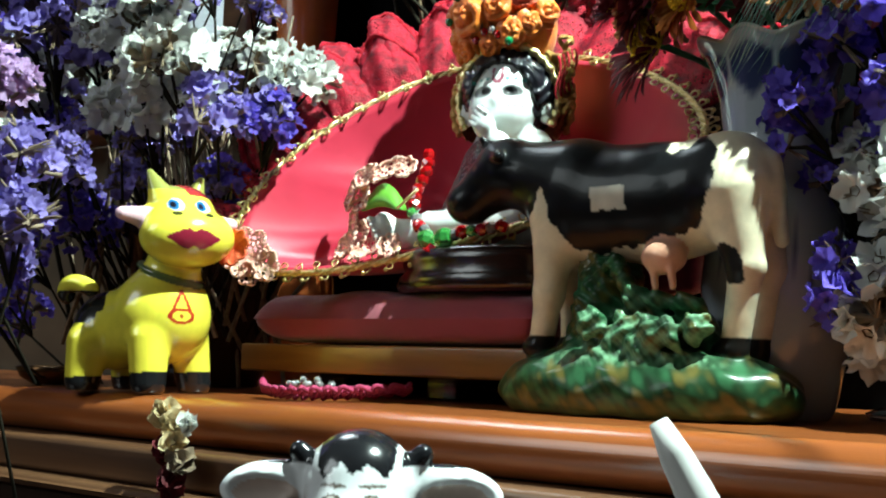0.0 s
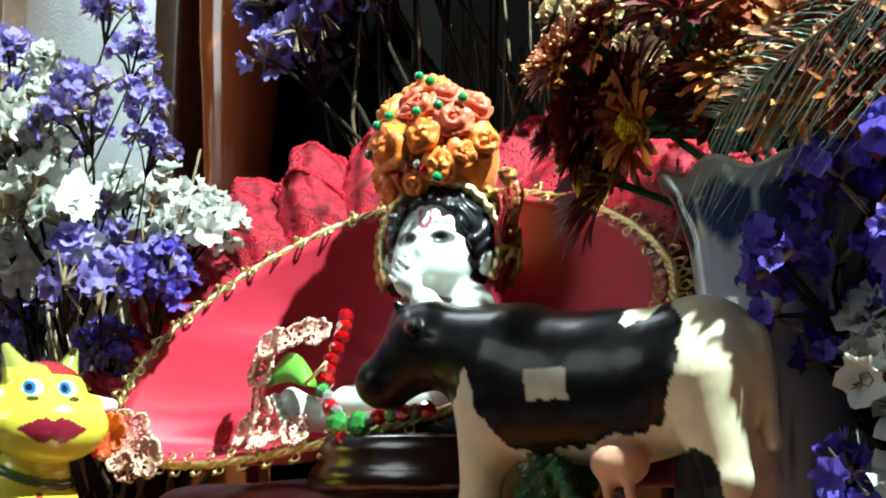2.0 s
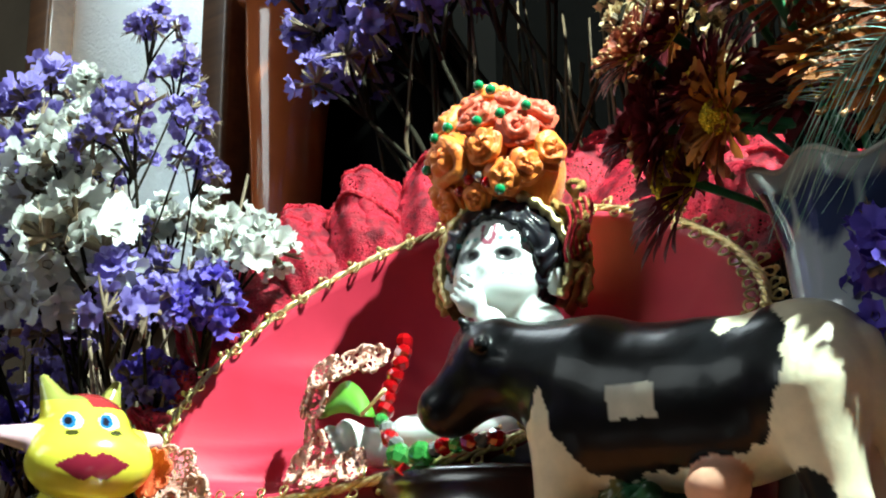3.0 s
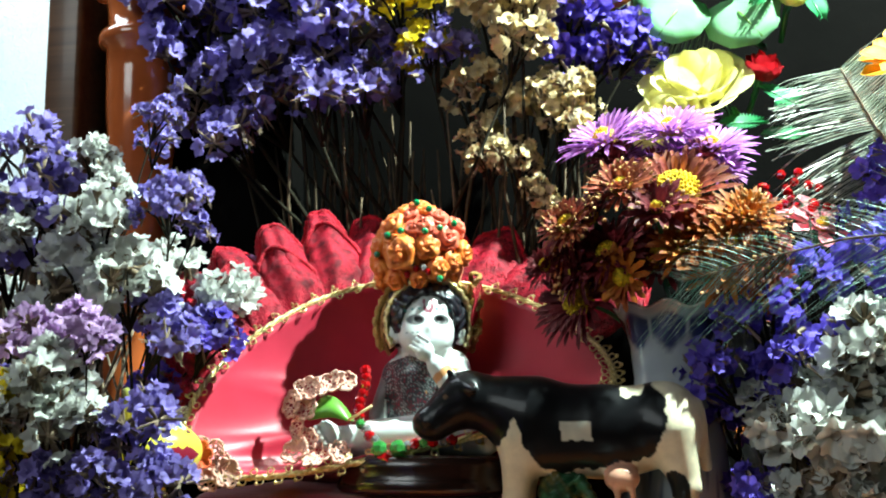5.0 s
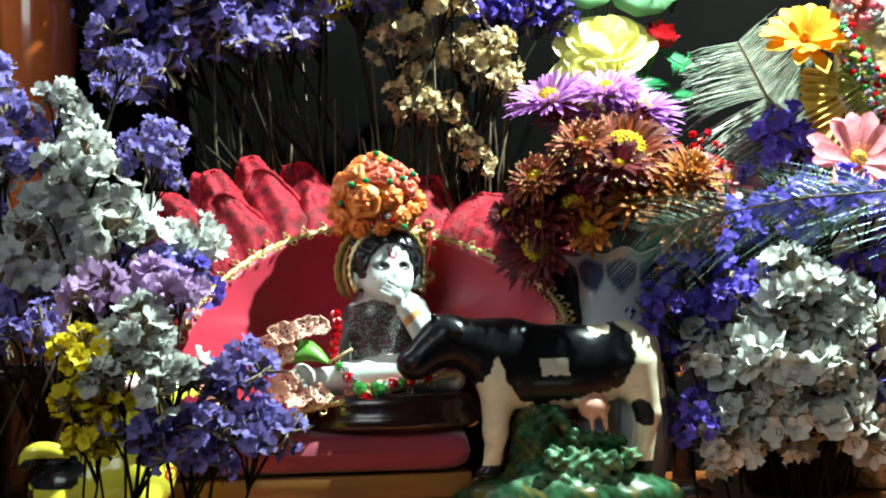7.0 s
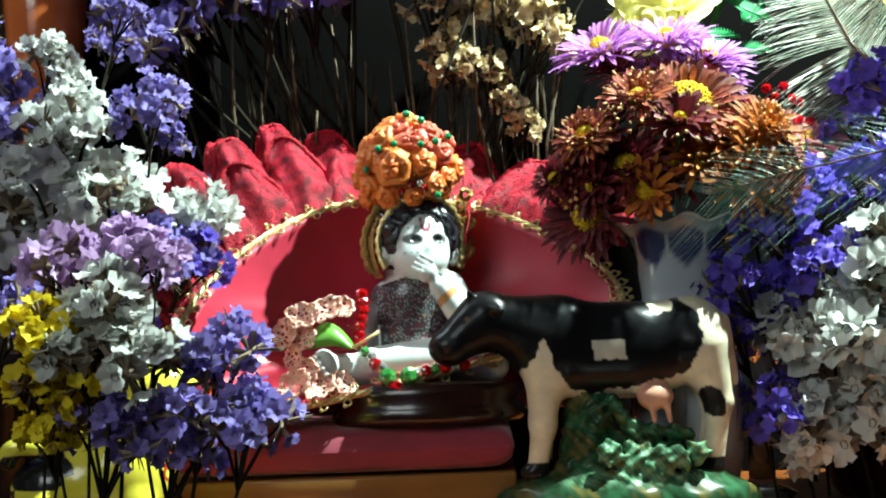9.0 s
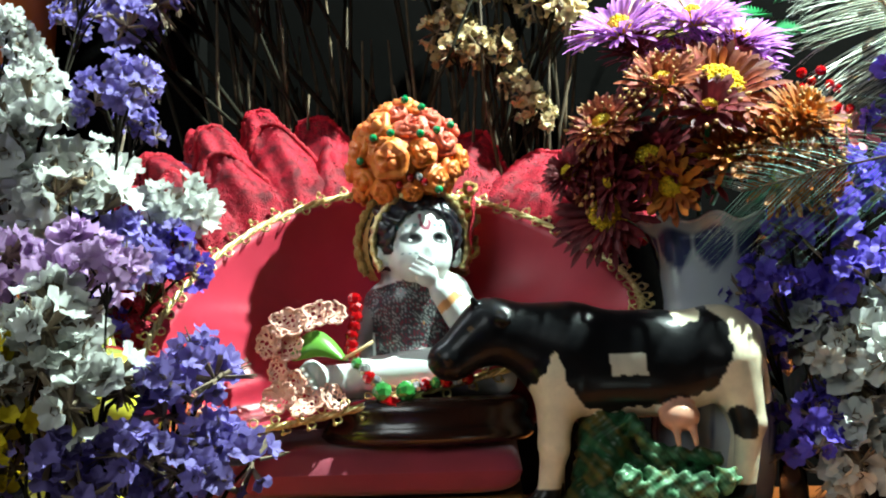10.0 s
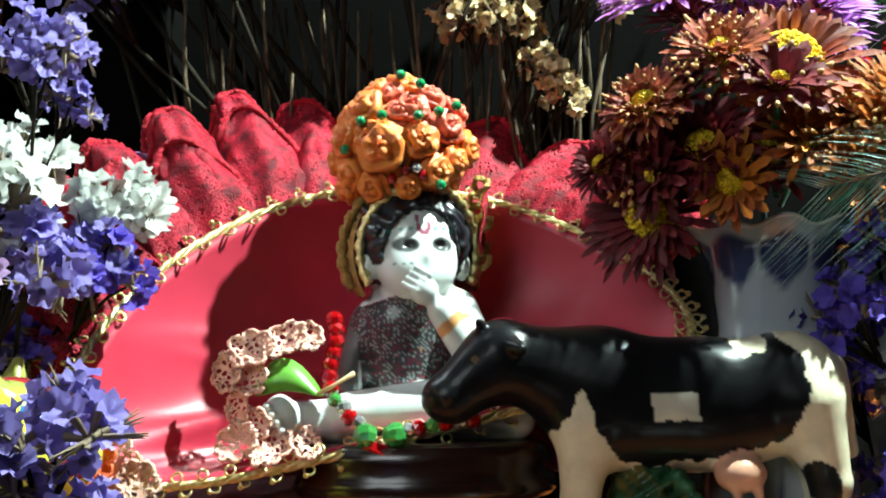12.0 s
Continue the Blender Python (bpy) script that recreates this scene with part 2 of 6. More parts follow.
class Geo:
    """Collects vertices and faces of one mesh."""

    def __init__(self):
        self.v, self.f = [], []

    def add(self, verts, faces, m=None):
        k = len(self.v)
        self.v += [m @ Vector(p) for p in verts] if m is not None else [Vector(p) for p in verts]
        self.f += [[i + k for i in q] for q in faces]

    def tube(self, pts, radii, sides=6, cap=True):
        pts = [Vector(p) for p in pts]
        if not hasattr(radii, "__len__"):
            radii = [radii] * len(pts)
        rings, up = [], Vector((0.3, 0.2, 0.93))
        for i, p in enumerate(pts):
            d = (pts[min(i + 1, len(pts) - 1)] - pts[max(i - 1, 0)]).normalized()
            a = d.cross(up)
            if a.length < 1e-3:
                a = d.cross(Vector((1, 0, 0)))
            a.normalize()
            b = d.cross(a)
            rings.append([p + (a * math.cos(t) + b * math.sin(t)) * radii[i] for t in [2 * math.pi * j / sides for j in range(sides)]])
        faces = [[i * sides + j, i * sides + (j + 1) % sides, (i + 1) * sides + (j + 1) % sides, (i + 1) * sides + j] for i in range(len(pts) - 1) for j in range(sides)]
        if cap:
            faces += [list(range(sides))[::-1], [(len(pts) - 1) * sides + j for j in range(sides)]]
        self.add([q for r in rings for q in r], faces)

    def lathe(self, profile, sides=32, m=None, wobble=None):
        verts = []
        for i, (r, z) in enumerate(profile):
            for j in range(sides):
                t = 2 * math.pi * j / sides
                rr, zz = (r, z) if wobble is None else wobble(i, t, r, z)
                verts.append((rr * math.cos(t), rr * math.sin(t), zz))
        faces = [[i * sides + j, i * sides + (j + 1) % sides, (i + 1) * sides + (j + 1) % sides, (i + 1) * sides + j] for i in range(len(profile) - 1) for j in range(sides)]
        self.add(verts, faces, m)

    def ball(self, c, r, seg=8, rings=6, squash=(1, 1, 1)):
        verts, faces = [], []
        for i in range(rings + 1):
            a = math.pi * i / rings
            for j in range(seg):
                t = 2 * math.pi * j / seg
                verts.append((c[0] + r * squash[0] * math.sin(a) * math.cos(t), c[1] + r * squash[1] * math.sin(a) * math.sin(t), c[2] + r * squash[2] * math.cos(a)))
        for i in range(rings):
            for j in range(seg):
                faces.append([i * seg + j, (i + 1) * seg + j, (i + 1) * seg + (j + 1) % seg, i * seg + (j + 1) % seg])
        self.add(verts, faces)

    def box(self, lo, hi, bevel=0.0):
        bm = bmesh.new()
        bmesh.ops.create_cube(bm, size=1)
        for v in bm.verts:
            v.co = Vector([(lo[k] + hi[k]) / 2 + v.co[k] * (hi[k] - lo[k]) for k in range(3)])
        if bevel:
            bmesh.ops.bevel(bm, geom=list(bm.edges), offset=bevel, segments=3, affect="EDGES", profile=0.5)
        bm.verts.index_update()
        self.add([v.co.copy() for v in bm.verts], [[v.index for v in q.verts] for q in bm.faces])
        bm.free()

    def mesh(self, name, material, smooth=True):
        return mesh_of(name, self.v, self.f, material, smooth)


def aim(p, d, s=1.0, spin=0.0):
    """A pose at p whose z axis points along d."""
    q = Vector(d).to_track_quat("Z", "Y")
    return Matrix.Translation(p) @ q.to_matrix().to_4x4() @ Matrix.Rotation(spin, 4, "Z") @ Matrix.Scale(s, 4)


# Smooth bodies out of blended balls and limbs.
def s_ball(P, c, r):
    q = np.sqrt(sum(((P[k] - c[k]) / r[k]) ** 2 for k in range(3)))
    return (q - 1) * min(r)


def s_limb(P, a, b, ra, rb):
    a, b = np.array(a, float), np.array(b, float)
    d = b - a
    h = np.clip(sum((P[k] - a[k]) * d[k] for k in range(3)) / (d @ d), 0, 1)
    return np.sqrt(sum((P[k] - a[k] - h * d[k]) ** 2 for k in range(3))) - (ra + (rb - ra) * h)


def blend(a, b, k):
    h = np.clip(0.5 + 0.5 * (b - a) / k, 0, 1)
    return b + (a - b) * h - k * h * (1 - h)


def body_mesh(name, field, lo, hi, h, material, paint):
    """The zero surface of field() on a grid of step h, coloured by paint()."""
    ax = [np.arange(lo[k], hi[k] + h, h) for k in range(3)]
    P = np.meshgrid(*ax, indexing="ij")
    d = field(P)
    n = [s - 1 for s in d.shape]
    corner = lambda a, i, j, k: a[i : i + n[0], j : j + n[1], k : k + n[2]]
    acc, cnt = np.zeros((3, *n)), np.zeros(n)
    offs = [(i, j, k) for i in (0, 1) for j in (0, 1) for k in (0, 1)]
    for o in offs:
        for axis in range(3):
            if o[axis]:
                continue
            e = list(o)
            e[axis] = 1
            da, db = corner(d, *o), corner(d, *e)
            cross = (da < 0) != (db < 0)
            t = np.where(cross, da / np.where(cross, da - db, 1), 0)
            for k in range(3):
                acc[k] += np.where(cross, o[k] + (t if k == axis else 0), 0)
            cnt += cross
    on = cnt > 0
    index = -np.ones(n, int)
    index[on] = np.arange(on.sum())
    where = np.argwhere(on)
    verts = np.stack([lo[k] + h * (where[:, k] + acc[k][on] / cnt[on]) for k in range(3)], 1)
    faces = []
    for axis in range(3):
        u, v = (axis + 1) % 3, (axis + 2) % 3
        a = np.moveaxis(d, (axis, u, v), (0, 1, 2))
        ix = np.moveaxis(index, (axis, u, v), (0, 1, 2))
        da, db = a[:-1, 1:-1, 1:-1], a[1:, 1:-1, 1:-1]
        c = np.argwhere((da < 0) != (db < 0))
        flip = da[tuple(c.T)] < 0
        i, j, k = c.T
        quad = np.stack([ix[i, j, k], ix[i, j + 1, k], ix[i, j + 1, k + 1], ix[i, j, k + 1]], 1)
        quad[~flip] = quad[~flip][:, ::-1]
        faces.append(quad[(quad >= 0).all(1)])
    me = mesh_of(name, verts.tolist(), np.concatenate(faces).tolist(), material)
    colour = me.color_attributes.new("paint", "FLOAT_COLOR", "POINT")
    rgb = paint(verts)
    colour.data.foreach_set("color", np.concatenate([rgb, np.ones((len(rgb), 1))], 1).ravel())
    return me


def mixin(rgb, mask, col):
    m = np.clip(mask, 0, 1)[:, None]
    return rgb * (1 - m) + np.array(col) * m


def wob(V, scale, seed=0.0):
    """Cheap smooth noise in -1..1 for painted outlines."""
    x, y, z = V.T * scale
    return (np.sin(x * 1.3 + seed) * np.sin(z * 1.7 + 2 * seed) + 0.6 * np.sin(x * 2.9 + y * 2.1 + 5 * seed) * np.sin(z * 3.1 + seed) + 0.35 * np.sin(x * 6.1 + z * 4.7)) / 1.6


# ---- structure ----
def slab(name, lo, hi, material, bevel=0.0):
    g = Geo()
    g.box(lo, hi, bevel)
    return tagged(new(name, g.mesh(name, material, False)), kind="structure")


# These two back slabs carry the background's shade in their colour.
slab("wall_back_middle", (-0.2615, 0.186, -0.9), (-0.1505, 0.30, 1.6), SHADED_WALL)
slab("wall_back_right", (-0.150, 0.235, -0.9), (1.6, 0.30, 1.6), SHADED_WALL)
slab("wall_pier", (-0.310, 0.185, -0.9), (-0.262, 0.30, 1.6), PLASTER)
slab("wall_back_left", (-1.6, 0.185, -0.9), (-0.56, 0.30, 1.6), PLASTER)
slab("wall_back_under", (-0.5595, 0.185, -0.9), (-0.3105, 0.30, 0.20), PLASTER)
slab("wall_back_over", (-0.5595, 0.185, 0.80), (-0.3105, 0.30, 1.6), PLASTER)
slab("wall_left", (-1.66, -2.2, -0.9), (-1.6, 0.30, 1.6), PLASTER)
slab("wall_right", (1.6, -2.2, -0.9), (1.66, 0.30, 1.6), PLASTER)
slab("wall_front", (-1.66, -2.26, -0.9), (1.66, -2.2, 1.6), PLASTER)
slab("floor", (-1.66, -2.26, -0.96), (1.66, 0.30, -0.9), WOOD_BROWN)
slab("ceiling", (-1.66, -2.26, 1.6), (1.66, 0.30, 1.66), PLASTER)


def frosted():
    m, n, l, b = nodes_of("frosted_glass")
    b.inputs["Base Color"].default_value = (0.86, 0.93, 0.95, 1)
    b.inputs["Roughness"].default_value, b.inputs["Transmission Weight"].default_value = 0.35, 1.0
    tc, nz, bp = n.new("ShaderNodeTexCoord"), n.new("ShaderNodeTexNoise"), n.new("ShaderNodeBump")
    nz.inputs["Scale"].default_value, nz.inputs["Detail"].default_value = 420, 3
    bp.inputs["Strength"].default_value, bp.inputs["Distance"].default_value = 0.8, 0.003
    l.new(tc.outputs["Object"], nz.inputs["Vector"])
    l.new(nz.outputs["Fac"], bp.inputs["Height"])
    l.new(bp.outputs["Normal"], b.inputs["Normal"])
    return m


def daylight():
    m, n, l, b = nodes_of("daylight_haze")
    em, nz, tc = n.new("ShaderNodeEmission"), n.new("ShaderNodeTexNoise"), n.new("ShaderNodeTexCoord")
    ramp = n.new("ShaderNodeMix")
    ramp.data_type = "RGBA"
    ramp.inputs["A"].default_value, ramp.inputs["B"].default_value = (0.50, 0.78, 0.90, 1), (1.0, 1.0, 1.0, 1)
    nz.inputs["Scale"].default_value = 9
    nz.inputs["Detail"].default_value = 6
    l.new(tc.outputs["Object"], nz.inputs["Vector"])
    l.new(nz.outputs["Fac"], ramp.inputs["Factor"])
    l.new(ramp.outputs["Result"], em.inputs["Color"])
    em.inputs["Strength"].default_value = 1.4
    l.new(em.outputs[0], n["Material Output"].inputs["Surface"])
    return m


slab("backdrop", (-1.1, 0.62, 0.0), (0.1, 0.63, 1.1), daylight())
window = thing("window_1", "frosted glass window with a brown wooden frame", "window", kind="structure")
g = Geo()
g.box((-0.545, 0.163, 0.215), (-0.325, 0.167, 0.785))
pane = part("pane", g.mesh("pane", frosted(), False), window, "bright frosted glass")
pane.visible_shadow = False
for lo, hi in (((-0.575, 0.140, 0.20), (-0.540, 0.184, 0.80)), ((-0.330, 0.140, 0.20), (-0.300, 0.184, 0.80)), ((-0.5395, 0.140, 0.20), (-0.3305, 0.184, 0.22)), ((-0.5395, 0.140, 0.78), (-0.3305, 0.184, 0.80))):
    g = Geo()
    g.box(lo, hi, 0.004)
    part("window_frame", g.mesh("window_frame", WOOD_BROWN), window)

# Shelf with a rounded nose and a stepped apron below it.
shelf = thing("altar_shelf", "varnished orange-brown wooden shelf with a rounded front edge", "shelf")
g = Geo()
edge = [(-0.058, 0.0)] + [(-0.062 - 0.011 * math.sin(a), -0.011 + 0.011 * math.cos(a)) for a in [math.pi * k / 32 for k in range(33)]] + [(-0.058, -0.0222)]
prof = [(0.233, 0.0)] + edge + [(0.233, -0.0222)]
verts = [(x, y, z) for x in (-0.9, 0.9) for y, z in prof]
n = len(prof)
g.add(verts, [[i, (i + 1) % n, n + (i + 1) % n, n + i] for i in range(n)] + [list(range(n))[::-1], [n + i for i in range(n)]])
ob = part("top_board", g.mesh("top_board", WOOD_ORANGE, False), shelf)
for lo, hi, m in (((-0.9, -0.088, -0.040), (0.9, 0.2, -0.0225), WOOD_BROWN), ((-0.9, -0.100, -0.046), (0.9, 0.2, -0.0402), WOOD_BROWN), ((-0.9, -0.092, -0.090), (0.9, 0.2, -0.0462), WOOD_DARK)):
    g = Geo()
    g.box(lo, hi, 0.003)
    part("apron_board", g.mesh("apron_board", m), shelf, "dull brown moulding")
g = Geo()
g.box((-0.9, -0.45, -0.097), (0.9, -0.0925, -0.0775), 0.003)
part("lower_board", g.mesh("lower_board", WOOD_DARK), shelf, "dark lower step")

# Glazed turned post by the window.
g = Geo()
g.lathe([(0.0, 0.0), (0.034, 0.0), (0.034, 0.02), (0.028, 0.03), (0.024, 0.10), (0.021, 0.20), (0.021, 0.24), (0.024, 0.29), (0.0275, 0.33), (0.0285, 0.36), (0.029, 0.378), (0.0345, 0.381), (0.0355, 0.386), (0.0335, 0.391), (0.028, 0.395), (0.029, 0.41), (0.033, 0.425), (0.033, 0.44), (0.028, 0.455), (0.020, 0.47), (0.012, 0.55), (0.0, 0.551)], 40)
post = thing("turned_post", "glossy orange-brown glazed post with a raised ring", "post", pose(-0.252, 0.155, 0.001))
part("shaft", g.mesh("shaft", PILLAR), post)
for a in range(6):
    g = Geo()
    g.ball((0.033 * math.cos(a * 1.047 + 0.3), 0.033 * math.sin(a * 1.047 + 0.3), 0.425), 0.008, 12, 8)
    part("knob", g.mesh("knob", PILLAR), post)


# ---- throne: seat, cushion, shell with trim and lace ----
throne = thing("throne", "small throne with a wooden base and red satin back", "throne")
g = Geo()
g.box((-0.150, 0.0175, 0.0125), (0.051, 0.165, 0.0275), 0.0015)
part("front_board", g.mesh("front_board", WOOD_PLANK), throne, "golden-brown wooden seat board")
for x in (-0.12, -0.04, 0.026):
    g = Geo()
    g.box((x, 0.05, 0.0005), (x + 0.02, 0.15, 0.0124), 0.001)
    part("foot_block", g.mesh("foot_block", WOOD_DARK), throne)


def cushion_mesh():
    g = Geo()
    cols, rows = 90, 60
    for top in (1, 0):
        verts = []
        for i in range(rows + 1):
            for j in range(cols + 1):
                u, v = 2 * j / cols - 1, 2 * i / rows - 1
                edge_f = (1 - abs(u) ** 14) ** 0.5 * (1 - abs(v) ** 12) ** 0.5
                x = -0.0435 + 0.0955 * u * (0.985 + 0.015 * edge_f)
                y = 0.083 + 0.068 * v
                wave = -0.0025 * v * v + 0.0010 * math.sin(9 * u + 3 * v) + 0.0006 * math.sin(23 * u - 5 * v)
                z = 0.041 + (0.0155 * edge_f + wave * edge_f if top else -0.0125 * edge_f)
                verts.append((x, y, z))
        w = cols + 1
        faces = [[i * w + j, i * w + j + 1, (i + 1) * w + j + 1, (i + 1) * w + j] for i in range(rows) for j in range(cols)]
        g.add(verts, faces if top else [q[::-1] for q in faces])
    return g.mesh("cushion", VELVET)


thing("seat_cushion", "plump maroon cloth cushion on the wooden seat base", "cushion", data=cushion_mesh())

g = Geo()
g.box((-0.100, 0.096, 0.0565), (0.090, 0.112, 0.115), 0.006)
part("back_support", g.mesh("back_support", VELVET), throne, "maroon cloth-covered support")

DISH = Vector((-0.0105, 0.0422, 0.1189))
FACE_N = Vector((0.10, -0.84, 0.53)).normalized()


def rim(t):
    """The oval rim; t = 0 at the +x end, turning upwards."""
    c, d, c2, d2 = math.cos(t), math.sin(t), math.cos(2 * t), math.sin(2 * t)
    return DISH + Vector((0.122 * c + 0.0047 * d + 0.0034 * c2, 0.028 * c + 0.0358 * d - 0.017 * c2, 0.0117 * c + 0.0561 * d - 0.0114 * c2 - 0.0073 * d2))


def shell_mesh():
    g = Geo()
    rings, seg = 34, 240
    verts = []
    for i in range(rings + 1):
        r = i / rings
        for j in range(seg):
            t = 2 * math.pi * j / seg
            p = DISH + (rim(t) - DISH) * r
            deep = 0.046 * (1 - r**2.6)
            left = max(0.0, -math.cos(t))
            low = max(0.0, -math.sin(t))
            crease = abs(math.sin(4.5 * t + 1.6 * math.sin(2.2 * r + 1))) ** 0.55 + 0.5 * abs(math.sin(7.3 * t - 2.5 * r + 0.7)) ** 0.6
            fold = 0.0030 * r * (1 - r) * 4 * (crease - 1.0) * (0.25 + left + 0.5 * low) + 0.0016 * r * (1 - r) * 4 * math.sin(5 * t + 4 * r)
            verts.append(p - FACE_N * (deep + fold))
    faces = [[i * seg + j, i * seg + (j + 1) % seg, (i + 1) * seg + (j + 1) % seg, (i + 1) * seg + j] for i in range(rings) for j in range(seg)]
    g.add(verts, [q[::-1] for q in faces])
    return g.mesh("shell", SATIN)


ob = part("shell", shell_mesh(), throne, "crimson satin lining")
mod = ob.modifiers.new("thick", "SOLIDIFY")
mod.thickness, mod.offset = 0.004, 1

g = Geo()
outer = []
steps = 240
for k in range(steps + 1):
    t = 2 * math.pi * k / steps
    outer.append(rim(t) + FACE_N * 0.001)
for s in range(3):
    pts = []
    for k, p in enumerate(outer):
        a = k * 0.9 + s * 2.094
        rad = (p - DISH).normalized()
        pts.append(p + rad * 0.0012 * math.cos(a) + FACE_N * 0.0012 * math.sin(a))
    g = Geo()
    g.tube(pts, 0.0012, 5)
    part("braid_strand", g.mesh("braid_strand", GOLD), throne, "twisted gold strand")
loop = Geo()
loop.tube([(0.0021 * math.cos(a), 0.0021 * math.sin(a), 0.0005 * math.sin(2 * a)) for a in [2 * math.pi * k / 9 for k in range(10)]], 0.00055, 4)
loop_me = loop.mesh("loop", GOLD)
bead = Geo()
bead.ball((0, 0, 0), 0.0012, 8, 6)
bead_me = bead.mesh("picot", GOLD)
count = 62
for k in range(count):
    t = 2 * math.pi * k / count
    for side_r in (0.0040, -0.0042):
        p = rim(t)
        rad = (p - DISH).normalized()
        if side_r > 0:
            part("picot", bead_me, throne).matrix_world = Matrix.Translation(p + rad * 0.0066 + FACE_N * 0.0012)
        ob = part("trim_loop", loop_me, throne)
        ob.matrix_world = aim(p + rad * side_r + FACE_N * (0.0008 if side_r > 0 else 0.0034), FACE_N + rad * random.uniform(-0.5, 0.5), 1.0, random.uniform(0, 6))


def frill_mesh(t0, t1, pleats, wide, lean, seed, steps_per=36, rows=18):
    """A pleated strip of lace standing out from the rim; its free edge is scalloped."""
    rng = random.Random(seed)
    g = Geo()
    cols = pleats * steps_per
    size = [0.97 + 0.10 * math.sin(1.3 * q + seed) + rng.uniform(-0.05, 0.05) for q in range(pleats + 1)]
    verts, tips = [], []
    for j in range(cols + 1):
        u = j / cols
        t = t0 + (t1 - t0) * u
        base = rim(t)
        rad = ((base - DISH).normalized() * 0.75 + Vector((0, 0.15, 0.45))).normalized()
        along = Vector((-math.sin(t), 0, math.cos(t)))
        k = min(int(u * pleats), pleats - 1)
        ph = u * pleats - k
        hump = math.sin(math.pi * ph)
        long_ = wide * (size[k] * (1 - ph) + size[k + 1] * ph) * (0.74 + 0.26 * hump ** 0.45) * (0.72 + 0.28 * min(1.0, 6 * u, 6 * (1 - u)))
        for i in range(rows + 1):
            v = i / rows
            wave = (hump ** 0.7 - 0.5) * (0.004 + 0.008 * v) + 0.0013 * math.sin(4 * math.pi * ph + 2 * k + 2 * v) * (0.3 + v) + 0.003 * (k % 2) * v
            back = -0.006 - lean * v * long_ + 0.006 * math.sin(math.pi * v)
            crimp = 0.0016 * math.sin(v * 19 + 1.7 * k + 2 * ph) * v
            verts.append(base + rad * (long_ * v) + FACE_N * (back + wave + crimp) + along * (0.004 * v * math.cos(math.pi * ph) * (1 if k % 3 else -0.3) + 0.0010 * math.sin(v * 11 + k)))
        tips.append(verts[-1] + FACE_N * 0.0004 * math.sin(j * 1.9))
    w = rows + 1
    g.add(verts, [[j * w + i, j * w + i + 1, (j + 1) * w + i + 1, (j + 1) * w + i] for j in range(cols) for i in range(rows)])
    e = Geo()
    e.tube(tips, [0.0015 + 0.0007 * (q % 2) for q in range(len(tips))], 5)
    return g.mesh("lace_frill", LACE_RED), e.mesh("frill_edge", LACE_EDGE)


for t0, t1, pleats, wide, lean, seed in ((0.50, 1.22, 2, 0.066, 0.20, 3), (1.18, 1.95, 3, 0.062, 0.26, 8), (0.66, 1.12, 1, 0.052, 0.06, 4), (1.74, 2.62, 5, 0.086, 0.28, 5), (1.90, 2.62, 4, 0.074, 0.12, 11), (2.10, 2.85, 4, 0.052, 0.02, 13), (2.62, 3.25, 3, 0.045, 0.28, 9)):
    a, b = frill_mesh(t0, t1, pleats, wide, lean, seed)
    f1 = part("lace_frill", a, throne, "pleated red lace")
    part("frill_edge", b, f1, "thick red crochet edge")


def scallop_mesh(name, material, w, h, lobes, seed, curl=0.3):
    """A crocheted flower-like motif of round lobes with picot edge, gently cupped."""
    rng = random.Random(seed)
    g = Geo()
    seg, rings = lobes * 8, 6
    verts = [(0, 0, 0)]
    for i in range(1, rings + 1):
        r = i / rings
        for j in range(seg):
            t = 2 * math.pi * j / seg
            lob = 0.72 + 0.28 * abs(math.cos(lobes * t / 2)) ** 0.6 + 0.03 * math.cos(8 * lobes * t)
            rr = r * (lob if r > 0.4 else 1)
            z = curl * w * r * r + 0.05 * w * math.sin(3 * t + seed) * r + (0.03 * w if i % 2 else 0)
            verts.append((w * rr * math.cos(t), h * rr * math.sin(t), z))
    faces = [[0, 1 + j, 1 + (j + 1) % seg] for j in range(seg)]
    faces += [[1 + (i - 1) * seg + j, 1 + i * seg + j, 1 + i * seg + (j + 1) % seg, 1 + (i - 1) * seg + (j + 1) % seg] for i in range(1, rings) for j in range(seg)]
    g.add(verts, faces)
    rim_pts = [verts[1 + (rings - 1) * seg + j % seg] for j in range(seg + 1)]
    g.tube(rim_pts, [0.0007 + 0.0004 * (j % 2) for j in range(seg + 1)], 4)
    return g.mesh(name, material)


cuff = thing("lace_cuff", "peach crocheted lace cuff lying round the figurine's feet", "lace")
MOTIFS = [((-0.062, 0.024, 0.114), (-0.25, -0.8, 0.5), 0.0105, 0.0085), ((-0.050, 0.027, 0.117), (0.0, -0.8, 0.6), 0.0105, 0.0075), ((-0.041, 0.030, 0.119), (0.3, -0.8, 0.5), 0.0065, 0.0060), ((-0.071, 0.024, 0.106), (-0.5, -0.8, 0.2), 0.0085, 0.0080), ((-0.062, 0.021, 0.104), (-0.2, -0.9, 0.2), 0.0080, 0.0075), ((-0.066, 0.016, 0.078), (-0.3, -0.8, 0.4), 0.0095, 0.0080), ((-0.053, 0.016, 0.075), (0.0, -0.7, 0.7), 0.0105, 0.0075), ((-0.041, 0.019, 0.077), (0.3, -0.7, 0.6), 0.0080, 0.0060), ((-0.060, 0.020, 0.085), (-0.3, -0.9, 0.1), 0.0070, 0.0070), ((-0.067, 0.021, 0.092), (-0.4, -0.9, 0.0), 0.0055, 0.0060)]
